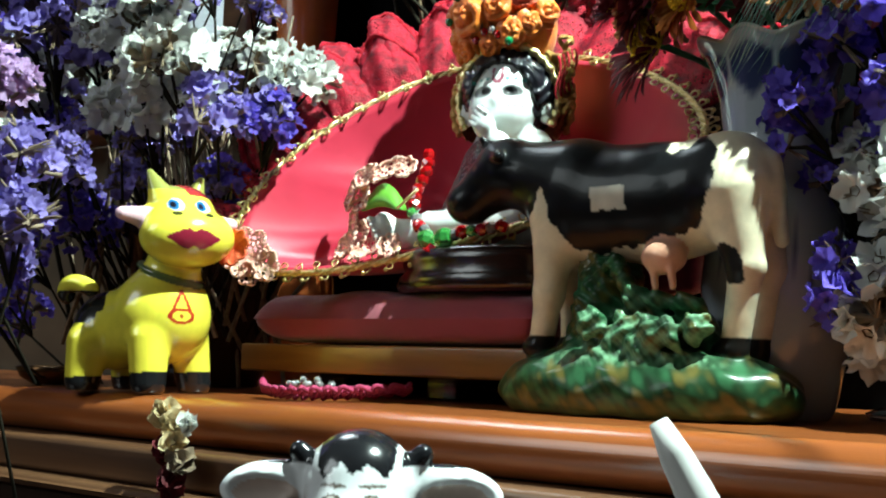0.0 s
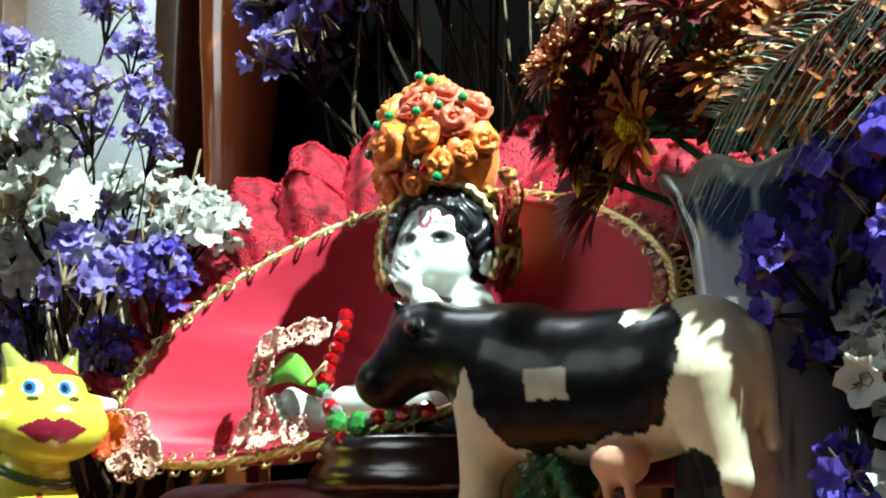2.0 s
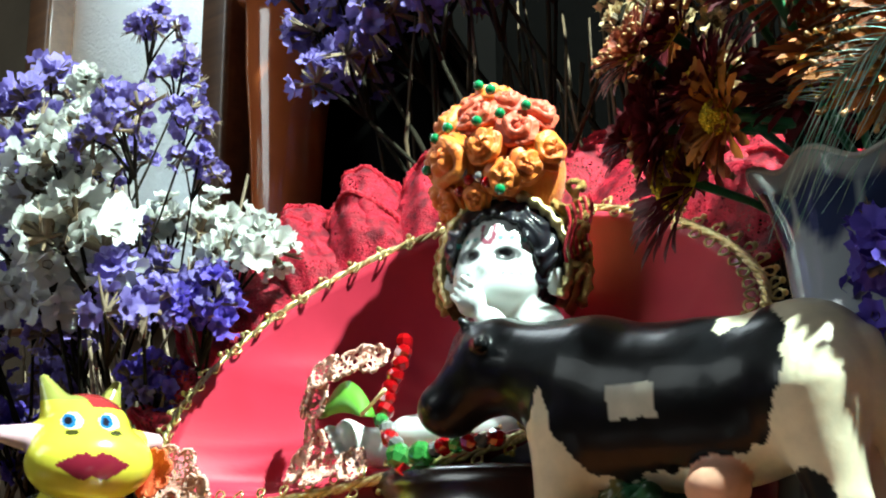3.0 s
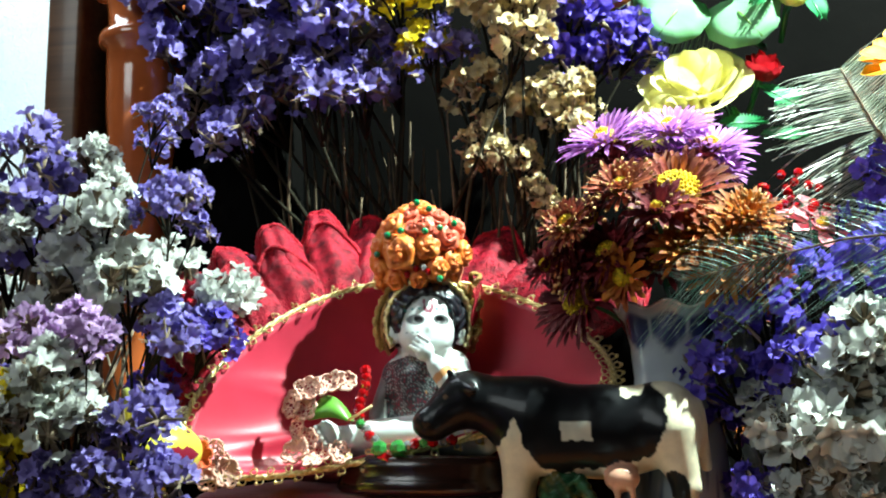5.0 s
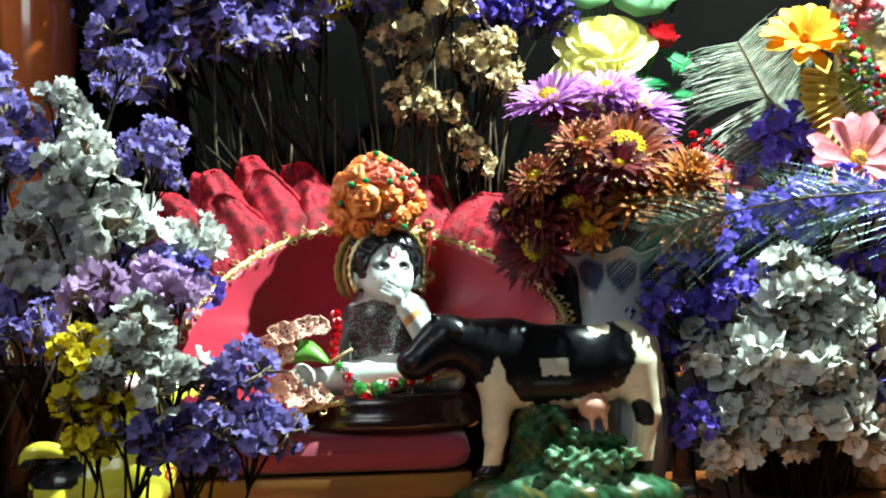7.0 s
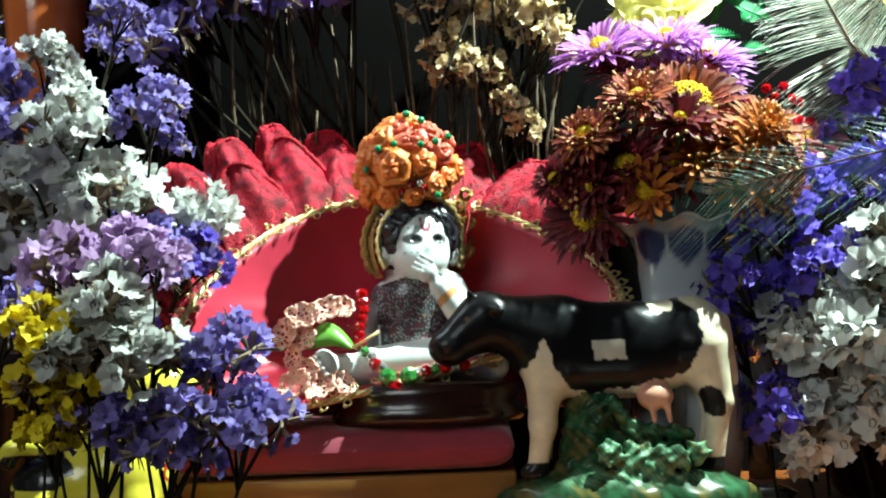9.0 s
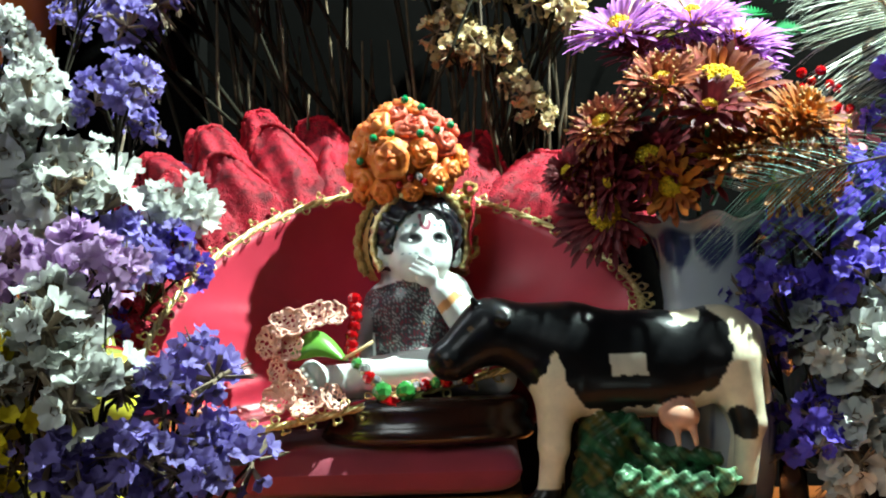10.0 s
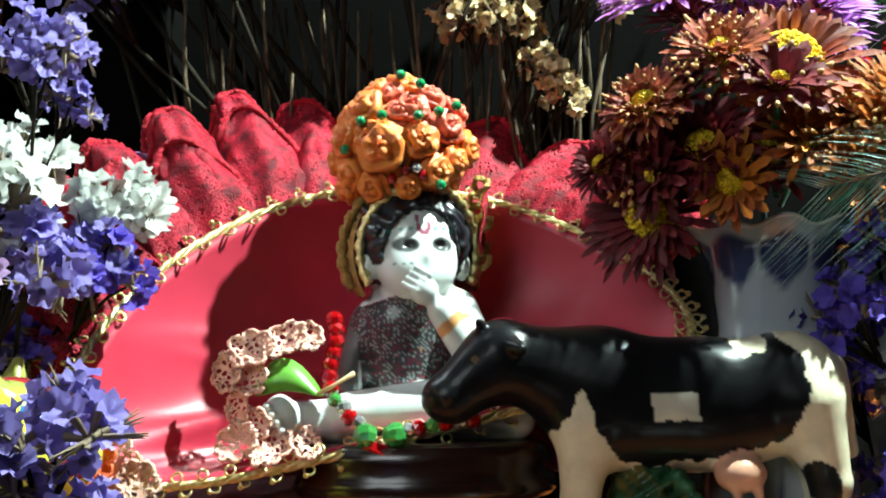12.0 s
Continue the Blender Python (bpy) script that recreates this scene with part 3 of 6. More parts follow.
for k, (p, d, w, h) in enumerate(MOTIFS):
    ob = part("motif", scallop_mesh("motif", LACE_PEACH, w, h, 7 + k % 2, k), cuff)
    ob.matrix_world = aim(p, d, 1.0, k * 0.7)

fl = thing("crochet_flower", "orange and peach crocheted flower at the corner of the throne", "ornament")
for k, (p, w, m, lobes) in enumerate((((-0.111, -0.014, 0.074), 0.0145, LACE_PEACH, 7), ((-0.112, -0.0225, 0.076), 0.0098, ORANGE_FELT, 8), ((-0.097, -0.013, 0.067), 0.0085, LACE_PEACH, 6), ((-0.107, -0.0155, 0.063), 0.0070, LACE_PEACH, 6))):
    ob = part("petals", scallop_mesh("petals", m, w, w * 0.9, lobes, 20 + k, 0.15), fl)
    ob.matrix_world = aim(p, (0.25, -0.9, 0.15), 1.0, k)

# Dark polished plinth under the figurine.
g = Geo()
g.lathe([(0.0, 0.0), (0.052, 0.0), (0.055, 0.003), (0.053, 0.008), (0.050, 0.011), (0.052, 0.015), (0.050, 0.020), (0.046, 0.022), (0.0, 0.022)], 48, Matrix.Diagonal((1.0, 0.66, 1.0, 1.0)))
thing("figurine_plinth", "dark brown polished oval plinth on the cushion", "plinth", pose(0.004, 0.046, 0.0545), data=g.mesh("figurine_plinth", WOOD_DARK))


# ---- the crowned figurine ----
HEAD_TURN = radians(24)


def head_frame(P):
    """Coordinates turned with the head about its upright axis."""
    c, s = math.cos(HEAD_TURN), math.sin(HEAD_TURN)
    x, y = P[0] + 0.002, P[1] - 0.066
    return [c * x + s * y - 0.002, c * y - s * x + 0.066, P[2]]


def doll_hair(P):
    x, y, z = P
    hair = s_ball(P, (-0.002, 0.067, 0.161), (0.0262, 0.0255, 0.0262))
    curl = np.sin(x * 640 + 2.2 * np.sin(z * 260)) * np.sin(z * 520 + 1.6 * np.sin(x * 330 + y * 300))
    hair = hair + 0.0010 * curl
    return np.maximum(hair, -s_ball(P, (-0.0030, 0.036, 0.1500), (0.0192, 0.029, 0.0245)) + 0.0005 * curl)


def doll_field(W):
    P = head_frame(W)
    x, y, z = P
    d = s_ball(P, (-0.002, 0.064, 0.158), (0.0200, 0.0215, 0.0235))
    d = blend(d, s_ball(P, (-0.004, 0.050, 0.146), (0.0150, 0.012, 0.0115)), 0.008)
    d = blend(d, s_ball(P, (-0.0035, 0.0415, 0.1518), (0.0021, 0.0034, 0.0026)), 0.003)
    for sx in (-1, 1):
        d = np.maximum(d, -s_ball(P, (-0.0035 + sx * 0.0078, 0.0395, 0.1570), (0.0046, 0.005, 0.0029)))
        d = blend(d, s_ball(P, (-0.002 + sx * 0.0212, 0.060, 0.149), (0.004, 0.005, 0.0065)), 0.003)
    d = np.minimum(d, doll_hair(P))
    P = W
    x, y, z = P
    torso = blend(s_ball(P, (-0.004, 0.066, 0.108), (0.0205, 0.017, 0.028)), s_ball(P, (-0.004, 0.064, 0.127), (0.0195, 0.014, 0.014)), 0.01)
    d = blend(d, torso, 0.006)
    d = blend(d, s_limb(P, (0.018, 0.062, 0.130), (0.030, 0.044, 0.104), 0.009, 0.0085), 0.005)
    d = blend(d, s_limb(P, (0.030, 0.044, 0.104), (0.013, 0.037, 0.129), 0.0088, 0.0058), 0.004)
    d = blend(d, s_ball(P, (0.0062, 0.0345, 0.1375), (0.0060, 0.0052, 0.0060)), 0.003)
    for k in range(4):
        d = blend(d, s_limb(P, (0.0040 + 0.0016 * k, 0.0305 + 0.0004 * k, 0.1370 + 0.0022 * k), (-0.0020 + 0.0018 * k, 0.0328, 0.1405 + 0.0022 * k), 0.0016, 0.0012), 0.0008)
    d = blend(d, s_limb(P, (-0.021, 0.065, 0.125), (-0.028, 0.054, 0.100), 0.0078, 0.0062), 0.005)
    d = blend(d, s_limb(P, (0.020, 0.048, 0.090), (-0.026, 0.034, 0.089), 0.0125, 0.008), 0.006)
    d = blend(d, s_limb(P, (-0.020, 0.050, 0.084), (-0.048, 0.032, 0.086), 0.011, 0.0075), 0.005)
    d = blend(d, s_ball(P, (-0.052, 0.026, 0.088), (0.007, 0.006, 0.009)), 0.004)
    for k in range(4):
        d = blend(d, s_ball(P, (-0.0555 + 0.002 * k, 0.0195, 0.0925 - 0.0032 * k), (0.002, 0.0025, 0.0018)), 0.001)
    d = blend(d, s_limb(P, (0.020, 0.056, 0.084), (0.042, 0.040, 0.084), 0.012, 0.008), 0.005)
    return d


def doll_paint(V):
    x, y, z = head_frame(V.T)
    world_x, world_y = V[:, 0], V[:, 1]
    rgb = np.tile((0.66, 0.70, 0.68), (len(V), 1)).astype(float)
    hair = (doll_hair((x, y, z)) < 0.0005) & (z > 0.134)
    rgb = mixin(rgb, hair * 1.0, (0.010, 0.010, 0.014))
    face = (y < 0.056) & (z > 0.143)
    for sx in (-1, 1):
        e = ((x + 0.0035 - sx * 0.0078) / 0.0052) ** 2 + ((z - 0.1570) / 0.0032) ** 2
        rgb = mixin(rgb, face * np.clip(2.6 - 2 * e, 0, 1) * 0.95, (0.03, 0.028, 0.03))
        for k in range(3):
            e = ((x + 0.0035 - sx * (0.0052 + 0.0040 * k)) ** 2 + (z - 0.1640 + 0.0003 * k * k) ** 2) < 0.0010**2
            rgb = mixin(rgb, (face & e) * 0.8, (0.02, 0.34, 0.30))
            e = ((x + 0.0035 - sx * (0.007 + 0.003 * k)) ** 2 + (z - 0.149) ** 2) < 0.0006**2
            rgb = mixin(rgb, (face & e) * 0.7, (0.02, 0.12, 0.12))
    u = np.abs(np.hypot((x + 0.0035) / 0.0024, (z - 0.1655) / 0.0034) - 1)
    mark = (u < 0.33) & (z < 0.1655) | (np.abs(np.abs(x + 0.0035) - 0.0024) < 0.0007) & (z >= 0.1655) & (z < 0.170)
    rgb = mixin(rgb, (face & mark) * 0.9, (0.26, 0.01, 0.06))
    x, y = world_x, world_y
    rgb = mixin(rgb, ((x < -0.0235) & (z > 0.096) & (z < 0.134) & (y > 0.044)) * 0.9, (0.07, 0.06, 0.06))
    cloth = (y > 0.040) & (z > 0.080) & (z < 0.137 - 0.25 * np.abs(x + 0.004)) & (np.minimum(s_ball(V.T, (-0.004, 0.066, 0.108), (0.0205, 0.017, 0.028)), s_ball(V.T, (-0.004, 0.064, 0.127), (0.0195, 0.014, 0.014))) < 0.0045) & (s_limb(V.T, (0.018, 0.062, 0.130), (0.030, 0.044, 0.104), 0.009, 0.0085) > 0.0008) & (s_limb(V.T, (0.030, 0.044, 0.104), (0.013, 0.037, 0.129), 0.0088, 0.0058) > 0.0012) & (s_limb(V.T, (0.020, 0.048, 0.090), (-0.026, 0.034, 0.089), 0.0125, 0.008) > 0.0012)
    spark = np.sin(x * 1500 + 5 * np.sin(z * 540 + y * 500)) * np.sin(z * 1150 + 6 * np.sin(x * 390 + z * 210))
    rgb = mixin(rgb, cloth * 1.0, (0.035, 0.036, 0.04))
    rgb = mixin(rgb, (cloth & (spark > 0.5)) * 1.0, (0.24, 0.26, 0.25))
    rgb = mixin(rgb, (cloth & (spark < -0.62)) * 1.0, (0.17, 0.015, 0.03))
    band = np.abs((x - 0.0145) * 0.66 + (z - 0.1215) * -0.75) < 0.0022
    rgb = mixin(rgb, (band & (y < 0.05) & (x > 0.003) & (x < 0.024) & (z > 0.111) & (z < 0.132)) * 0.9, (0.62, 0.26, 0.06))
    return rgb


doll = body_mesh("seated_figurine", doll_field, (-0.066, 0.012, 0.066), (0.058, 0.098, 0.192), 0.00085, MARBLE, doll_paint)
thing("seated_figurine", "small white marble seated figurine with painted black hair", "figurine", data=doll)


def ribbon_rose(name, r, material, seed, turns=3.2):
    """A rose coiled out of a folded ribbon."""
    g = Geo()
    rings, seg = 30, 44
    verts = []
    for i in range(rings + 1):
        b = math.pi * 0.78 * i / rings
        for j in range(seg):
            t = 2 * math.pi * j / seg
            turn = (t + seed) / (2 * math.pi) + turns * b / 2.2 + 0.10 * math.sin(3 * t + seed)
            fold = 1 - (turn % 1.0) ** 2.2
            rr = r * (0.74 + 0.34 * fold + 0.05 * math.sin(5 * t + 2 * seed))
            verts.append((rr * math.sin(b) * math.cos(t), rr * math.sin(b) * math.sin(t), rr * math.cos(b) * 0.85 - 0.12 * r * math.exp(-6 * b)))
    g.add(verts, [[i * seg + j, (i + 1) * seg + j, (i + 1) * seg + (j + 1) % seg, i * seg + (j + 1) % seg] for i in range(rings) for j in range(seg)])
    return g.mesh(name, material)


turban = thing("flower_turban", "orange ribbon-rose turban with green pearls and gold cord", "turban")
TC = Vector((-0.004, 0.068, 0.196))


def on_turban(az, el, k=1.0):
    d = Vector((math.sin(az) * math.cos(el), -math.cos(az) * math.cos(el), math.sin(el)))
    return TC + Vector((d.x * 0.0265, d.y * 0.024, d.z * 0.032)) * k, d


g = Geo()
g.ball(TC, 0.024, 20, 14, (1.1, 0.92, 1.2))
part("cap", g.mesh("cap", CLOTH_ORANGE), turban)
ROSES = [(-0.22, 0.05, 0.0118), (-0.95, 0.25, 0.010), (-0.62, 0.62, 0.0105), (0.35, 0.15, 0.0085), (0.62, -0.25, 0.0078), (-0.05, 1.25, 0.0085), (0.25, 0.62, 0.008), (0.85, 0.35, 0.0085), (0.75, 0.85, 0.0075), (-0.9, -0.2, 0.0078), (-1.35, 0.0, 0.0085), (1.3, 0.1, 0.0085), (1.35, 0.65, 0.008), (-0.75, 1.05, 0.008), (-1.4, 0.6, 0.008), (0.05, 0.55, 0.007), (-0.2, 0.9, 0.0075), (-0.45, -0.42, 0.0075), (0.15, -0.45, 0.006), (0.95, -0.1, 0.0075), (-1.2, -0.4, 0.007), (0.45, 1.1, 0.007), (-0.45, 0.2, 0.009)]
for k, (az, el, r) in enumerate(ROSES):
    p, d = on_turban(az, el)
    ob = part("ribbon_rose", ribbon_rose("ribbon_rose", r, CLOTH_SALMON if k in (6, 7, 15, 16, 8, 12) else CLOTH_ORANGE, k), turban)
    ob.matrix_world = aim(p, d, 1.0, k * 1.3)
pearl = Geo()
pearl.ball((0, 0, 0), 0.0023, 12, 8)
pearl_me = pearl.mesh("pearl", PEARL_GREEN)
for az, el in ((-0.62, 0.33), (-0.32, 0.38), (-0.08, 0.98), (0.28, 0.80), (0.16, 0.36), (0.46, 0.42), (0.82, 0.52), (0.45, -0.35), (-0.85, 0.05)):
    p, d = on_turban(az + 0.12, el, 1.30)
    ob = part("pearl", pearl_me, turban, "shiny green pearl")
    ob.matrix_world = Matrix.Translation(p)
gem = Geo()
gem.ball((0, 0, 0), 0.0024, 6, 4)
gem_me, stone_me = gem.mesh("gem", RUBY), gem.mesh("rhinestone", CRYSTAL)
for az, el, red in ((0.10, -0.22, 1), (0.26, -0.20, 0), (0.0, -0.12, 0), (0.36, -0.28, 1), (-0.1, -0.32, 1)):
    p, d = on_turban(az, el, 1.12)
    ob = part("gem", gem_me if red else stone_me, turban)
    ob.matrix_world = Matrix.Translation(p)
def turned(x, y, z):
    c, s = math.cos(HEAD_TURN), math.sin(HEAD_TURN)
    return Vector((-0.002 + c * (x + 0.002) - s * (y - 0.066), 0.066 + s * (x + 0.002) + c * (y - 0.066), z))


g = Geo()
verts = []
for i in range(13):
    for j in range(33):
        a = math.pi * (-0.2 + 1.4 * j / 32)
        b = 0.5 * math.pi * i / 12
        wide, tall = (0.0285 + 0.004 * math.sin(b * 1.2)) * math.cos(b * 0.93), (0.0315 + 0.004 * math.sin(b)) * math.cos(b * 0.93)
        ridge = 0.0008 * math.sin(i * 2.4)
        verts.append(turned(-0.001 + (wide + ridge) * math.cos(a), 0.060 + 0.034 * math.sin(b), 0.155 + (tall + ridge) * math.sin(a)))
g.add(verts, [[i * 33 + j, i * 33 + j + 1, (i + 1) * 33 + j + 1, (i + 1) * 33 + j] for i in range(12) for j in range(32)])
part("hood", g.mesh("hood", GOLD_DULL), turban, "dull gold mesh hood")
for s in (0, 2):
    g = Geo()
    pts = []
    for k in range(61):
        a = math.pi * (-0.16 + 1.32 * k / 60)
        wide = 0.0262 + 0.0026 * s
        pts.append(turned(-0.001 + wide * math.cos(a), 0.054 + 0.005 * s + 0.004 * math.cos(2 * a), 0.155 + (0.0285 + 0.0022 * s) * math.sin(a) + 0.0006 * math.sin(k * 2.2 + s)))
    g.tube(pts, [0.0023 + 0.0007 * math.sin(k * 2.1) for k in range(61)], 6)
    part("gold_cord", g.mesh("gold_cord", GOLD_DULL if s else GOLD), turban, "twisted gold cord")
for s in range(7):
    g = Geo()
    c = turned(0.0285 + 0.001 * (s % 2), 0.058 + 0.004 * (s % 3), 0.150 + 0.0056 * s)
    g.tube([c + Vector((0.0030 * math.cos(q), 0.002 * math.sin(2 * q), 0.0036 * math.sin(q) + 0.0004 * q)) for q in [k * 0.5 for k in range(14)]], 0.0014, 5)
    part("cord_curl", g.mesh("cord_curl", GOLD_DULL), turban)
for s in range(5):
    g = Geo()
    a0 = 0.2 + 0.16 * s
    g.tube([turned(0.026 + 0.0016 * s + 0.0012 * math.sin(q * 2), 0.052 + 0.003 * s, 0.176 - 0.022 * q / 3 + 0.002 * s) for q in [k * 0.3 for k in range(11)]], 0.0007, 5)
    part("red_cord", g.mesh("red_cord", LACE_EDGE), turban, "thin red cord")

# Leaf, garland of glass beads.
g = Geo()
n = 14
verts = []
for k in range(n + 1):
    u = k / n
    w = 0.0072 * math.sin(math.pi * u ** 0.8) ** 0.75
    c = Vector((-0.062 + 0.028 * u, 0.018, 0.098 + 0.007 * math.sin(math.pi * u) - 0.002 * u))
    verts += [c + Vector((0, 0.004 + 0.002 * u, w)), c + Vector((0, 0.0015, 0)), c + Vector((0, 0.0, -w * 0.8))]
g.add(verts, [[3 * k + i, 3 * k + 3 + i, 3 * k + 4 + i, 3 * k + 1 + i] for k in range(n) for i in (0, 1)])
leaf = thing("green_leaf", "fresh green leaf with a pale stalk resting on the feet", "leaf")
part("blade", g.mesh("blade", LEAF), leaf).modifiers.new("thick", "SOLIDIFY").thickness = 0.0005
g = Geo()
g.tube([(-0.035, 0.0175, 0.097), (-0.027, 0.016, 0.101), (-0.020, 0.015, 0.105)], [0.0009, 0.0008, 0.001], 6)
part("stalk", g.mesh("stalk", CREAM), leaf, "pale cut stalk")

garland = thing("bead_garland", "garland of red and green glass beads hanging over the lap", "garland")


def facet_bead(r, material, name, tall=1.0):
    g = Geo()
    g.ball((0, 0, 0), r, 7, 5, (1, 1, tall))
    return g.mesh(name, material, False)


red_me, red_big = facet_bead(0.0037, RUBY, "red_bead"), facet_bead(0.0046, RUBY, "red_drop", 1.8)
green_me, clear_me = facet_bead(0.0052, EMERALD, "green_bead"), facet_bead(0.0032, CRYSTAL, "clear_bead")
small_green = facet_bead(0.0032, EMERALD, "small_green_bead")
for k, (x, y, z, me) in enumerate([(-0.0310 + 0.0012 * math.sin(i), 0.036 - 0.0016 * i, 0.1265 - 0.0046 * i, red_me) for i in range(7)] + [(-0.0290, 0.022, 0.0945, small_green), (-0.0252, 0.0215, 0.0915, clear_me), (-0.0232, 0.021, 0.0875, red_me), (-0.0195, 0.0205, 0.0853, clear_me), (-0.0165, 0.019, 0.0805, green_me), (-0.0108, 0.0185, 0.0735, red_big), (-0.0050, 0.019, 0.0805, green_me), (0.0005, 0.0205, 0.0822, clear_me), (0.0042, 0.021, 0.0832, red_me), (0.0095, 0.022, 0.0838, small_green), (0.0148, 0.023, 0.0845, red_me), (0.0200, 0.024, 0.085, clear_me), (0.0255, 0.025, 0.0855, red_me)]):
    ob = part("bead", me, garland)
    ob.matrix_world = pose(x, y, z, 20 * k, 33 * k, 50 * k)


# ---- cow figurine on its grassy base ----
def cow_field(P):
    x, y, z = P
    d = s_ball(P, (0.110, 0.004, 0.0905), (0.048, 0.0220, 0.0260))
    d = blend(d, s_ball(P, (0.076, 0.003, 0.092), (0.024, 0.0185, 0.0245)), 0.012)
    d = blend(d, s_ball(P, (0.146, 0.004, 0.097), (0.0195, 0.019, 0.0205)), 0.010)
    d = blend(d, s_limb(P, (0.070, 0.003, 0.101), (0.040, 0.0, 0.108), 0.0190, 0.0150), 0.010)
    d = blend(d, s_limb(P, (0.034, -0.001, 0.1085), (0.018, -0.004, 0.0960), 0.0150, 0.0105), 0.007)
    d = blend(d, s_ball(P, (0.0150, -0.005, 0.0945), (0.0098, 0.0095, 0.0085)), 0.004)
    for sy in (-1, 1):
        d = blend(d, s_limb(P, (0.035, sy * 0.010, 0.116), (0.044, sy * 0.020, 0.113), 0.0040, 0.0022), 0.003)
        d = blend(d, s_limb(P, (0.030, sy * 0.007, 0.1195), (0.028, sy * 0.011, 0.1235), 0.0028, 0.0015), 0.003)
        d = blend(d, s_limb(P, (0.067, 0.003 + sy * 0.009, 0.084), (0.0645, 0.003 + sy * 0.010, 0.052), 0.0110, 0.0066), 0.006)
        d = blend(d, s_limb(P, (0.0645, 0.003 + sy * 0.010, 0.052), (0.0620 + 0.002 * sy, 0.003 + sy * 0.010, 0.026), 0.0064, 0.0052), 0.004)
        d = blend(d, s_ball(P, (0.0605 + 0.002 * sy, 0.003 + sy * 0.010, 0.028), (0.0070, 0.0062, 0.0050)), 0.002)
        d = blend(d, s_limb(P, (0.150, 0.004 + sy * 0.009, 0.090), (0.157, 0.004 + sy * 0.010, 0.062), 0.0140, 0.0078), 0.006)
        d = blend(d, s_limb(P, (0.157, 0.004 + sy * 0.010, 0.060), (0.152, 0.004 + sy * 0.010, 0.026), 0.0066, 0.0055), 0.004)
        d = blend(d, s_ball(P, (0.150, 0.004 + sy * 0.010, 0.028), (0.0072, 0.0062, 0.0050)), 0.002)
    d = blend(d, s_limb(P, (0.163, 0.004, 0.104), (0.1675, 0.004, 0.072), 0.0040, 0.0030), 0.003)
    d = blend(d, s_ball(P, (0.1235, -0.011, 0.0655), (0.0095, 0.0085, 0.0072)), 0.004)
    for k in (-1, 1):
        d = blend(d, s_limb(P, (0.125 + 0.004 * k, -0.015, 0.060), (0.126 + 0.004 * k, -0.015, 0.0530), 0.0019, 0.0014), 0.002)
    base = s_ball(P, (0.108, 0.000, 0.010), (0.070, 0.036, 0.0215))
    base = np.maximum(base, -(z - 0.0005))
    rock = s_limb(P, (0.088, 0.002, 0.020), (0.090, 0.002, 0.058), 0.0185, 0.0135)
    rock = blend(rock, s_ball(P, (0.118, 0.0, 0.036), (0.024, 0.016, 0.012)), 0.006)
    rock = blend(rock, s_limb(P, (0.100, -0.010, 0.064), (0.112, -0.013, 0.048), 0.0042, 0.0045), 0.003)
    rock = blend(rock, s_limb(P, (0.112, -0.013, 0.048), (0.138, -0.011, 0.046), 0.0045, 0.0042), 0.003)
    for k in range(10):
        a = 2.399 * k
        rock = blend(rock, s_ball(P, (0.110 + 0.0036 * k - 0.010 * (k % 3), -0.017 - 0.007 * abs(math.sin(a)), 0.024 + 0.014 * abs(math.cos(1.7 * k))), (0.0062, 0.0055, 0.0062)), 0.002)
    rock = rock + 0.0014 * np.sin(x * 620 + 2 * np.sin(z * 260)) * np.sin(z * 560 + y * 350)
    base = blend(base, rock, 0.006) + 0.0005 * np.sin(x * 210) * np.sin(y * 260 + z * 240)
    return np.minimum(d, base)


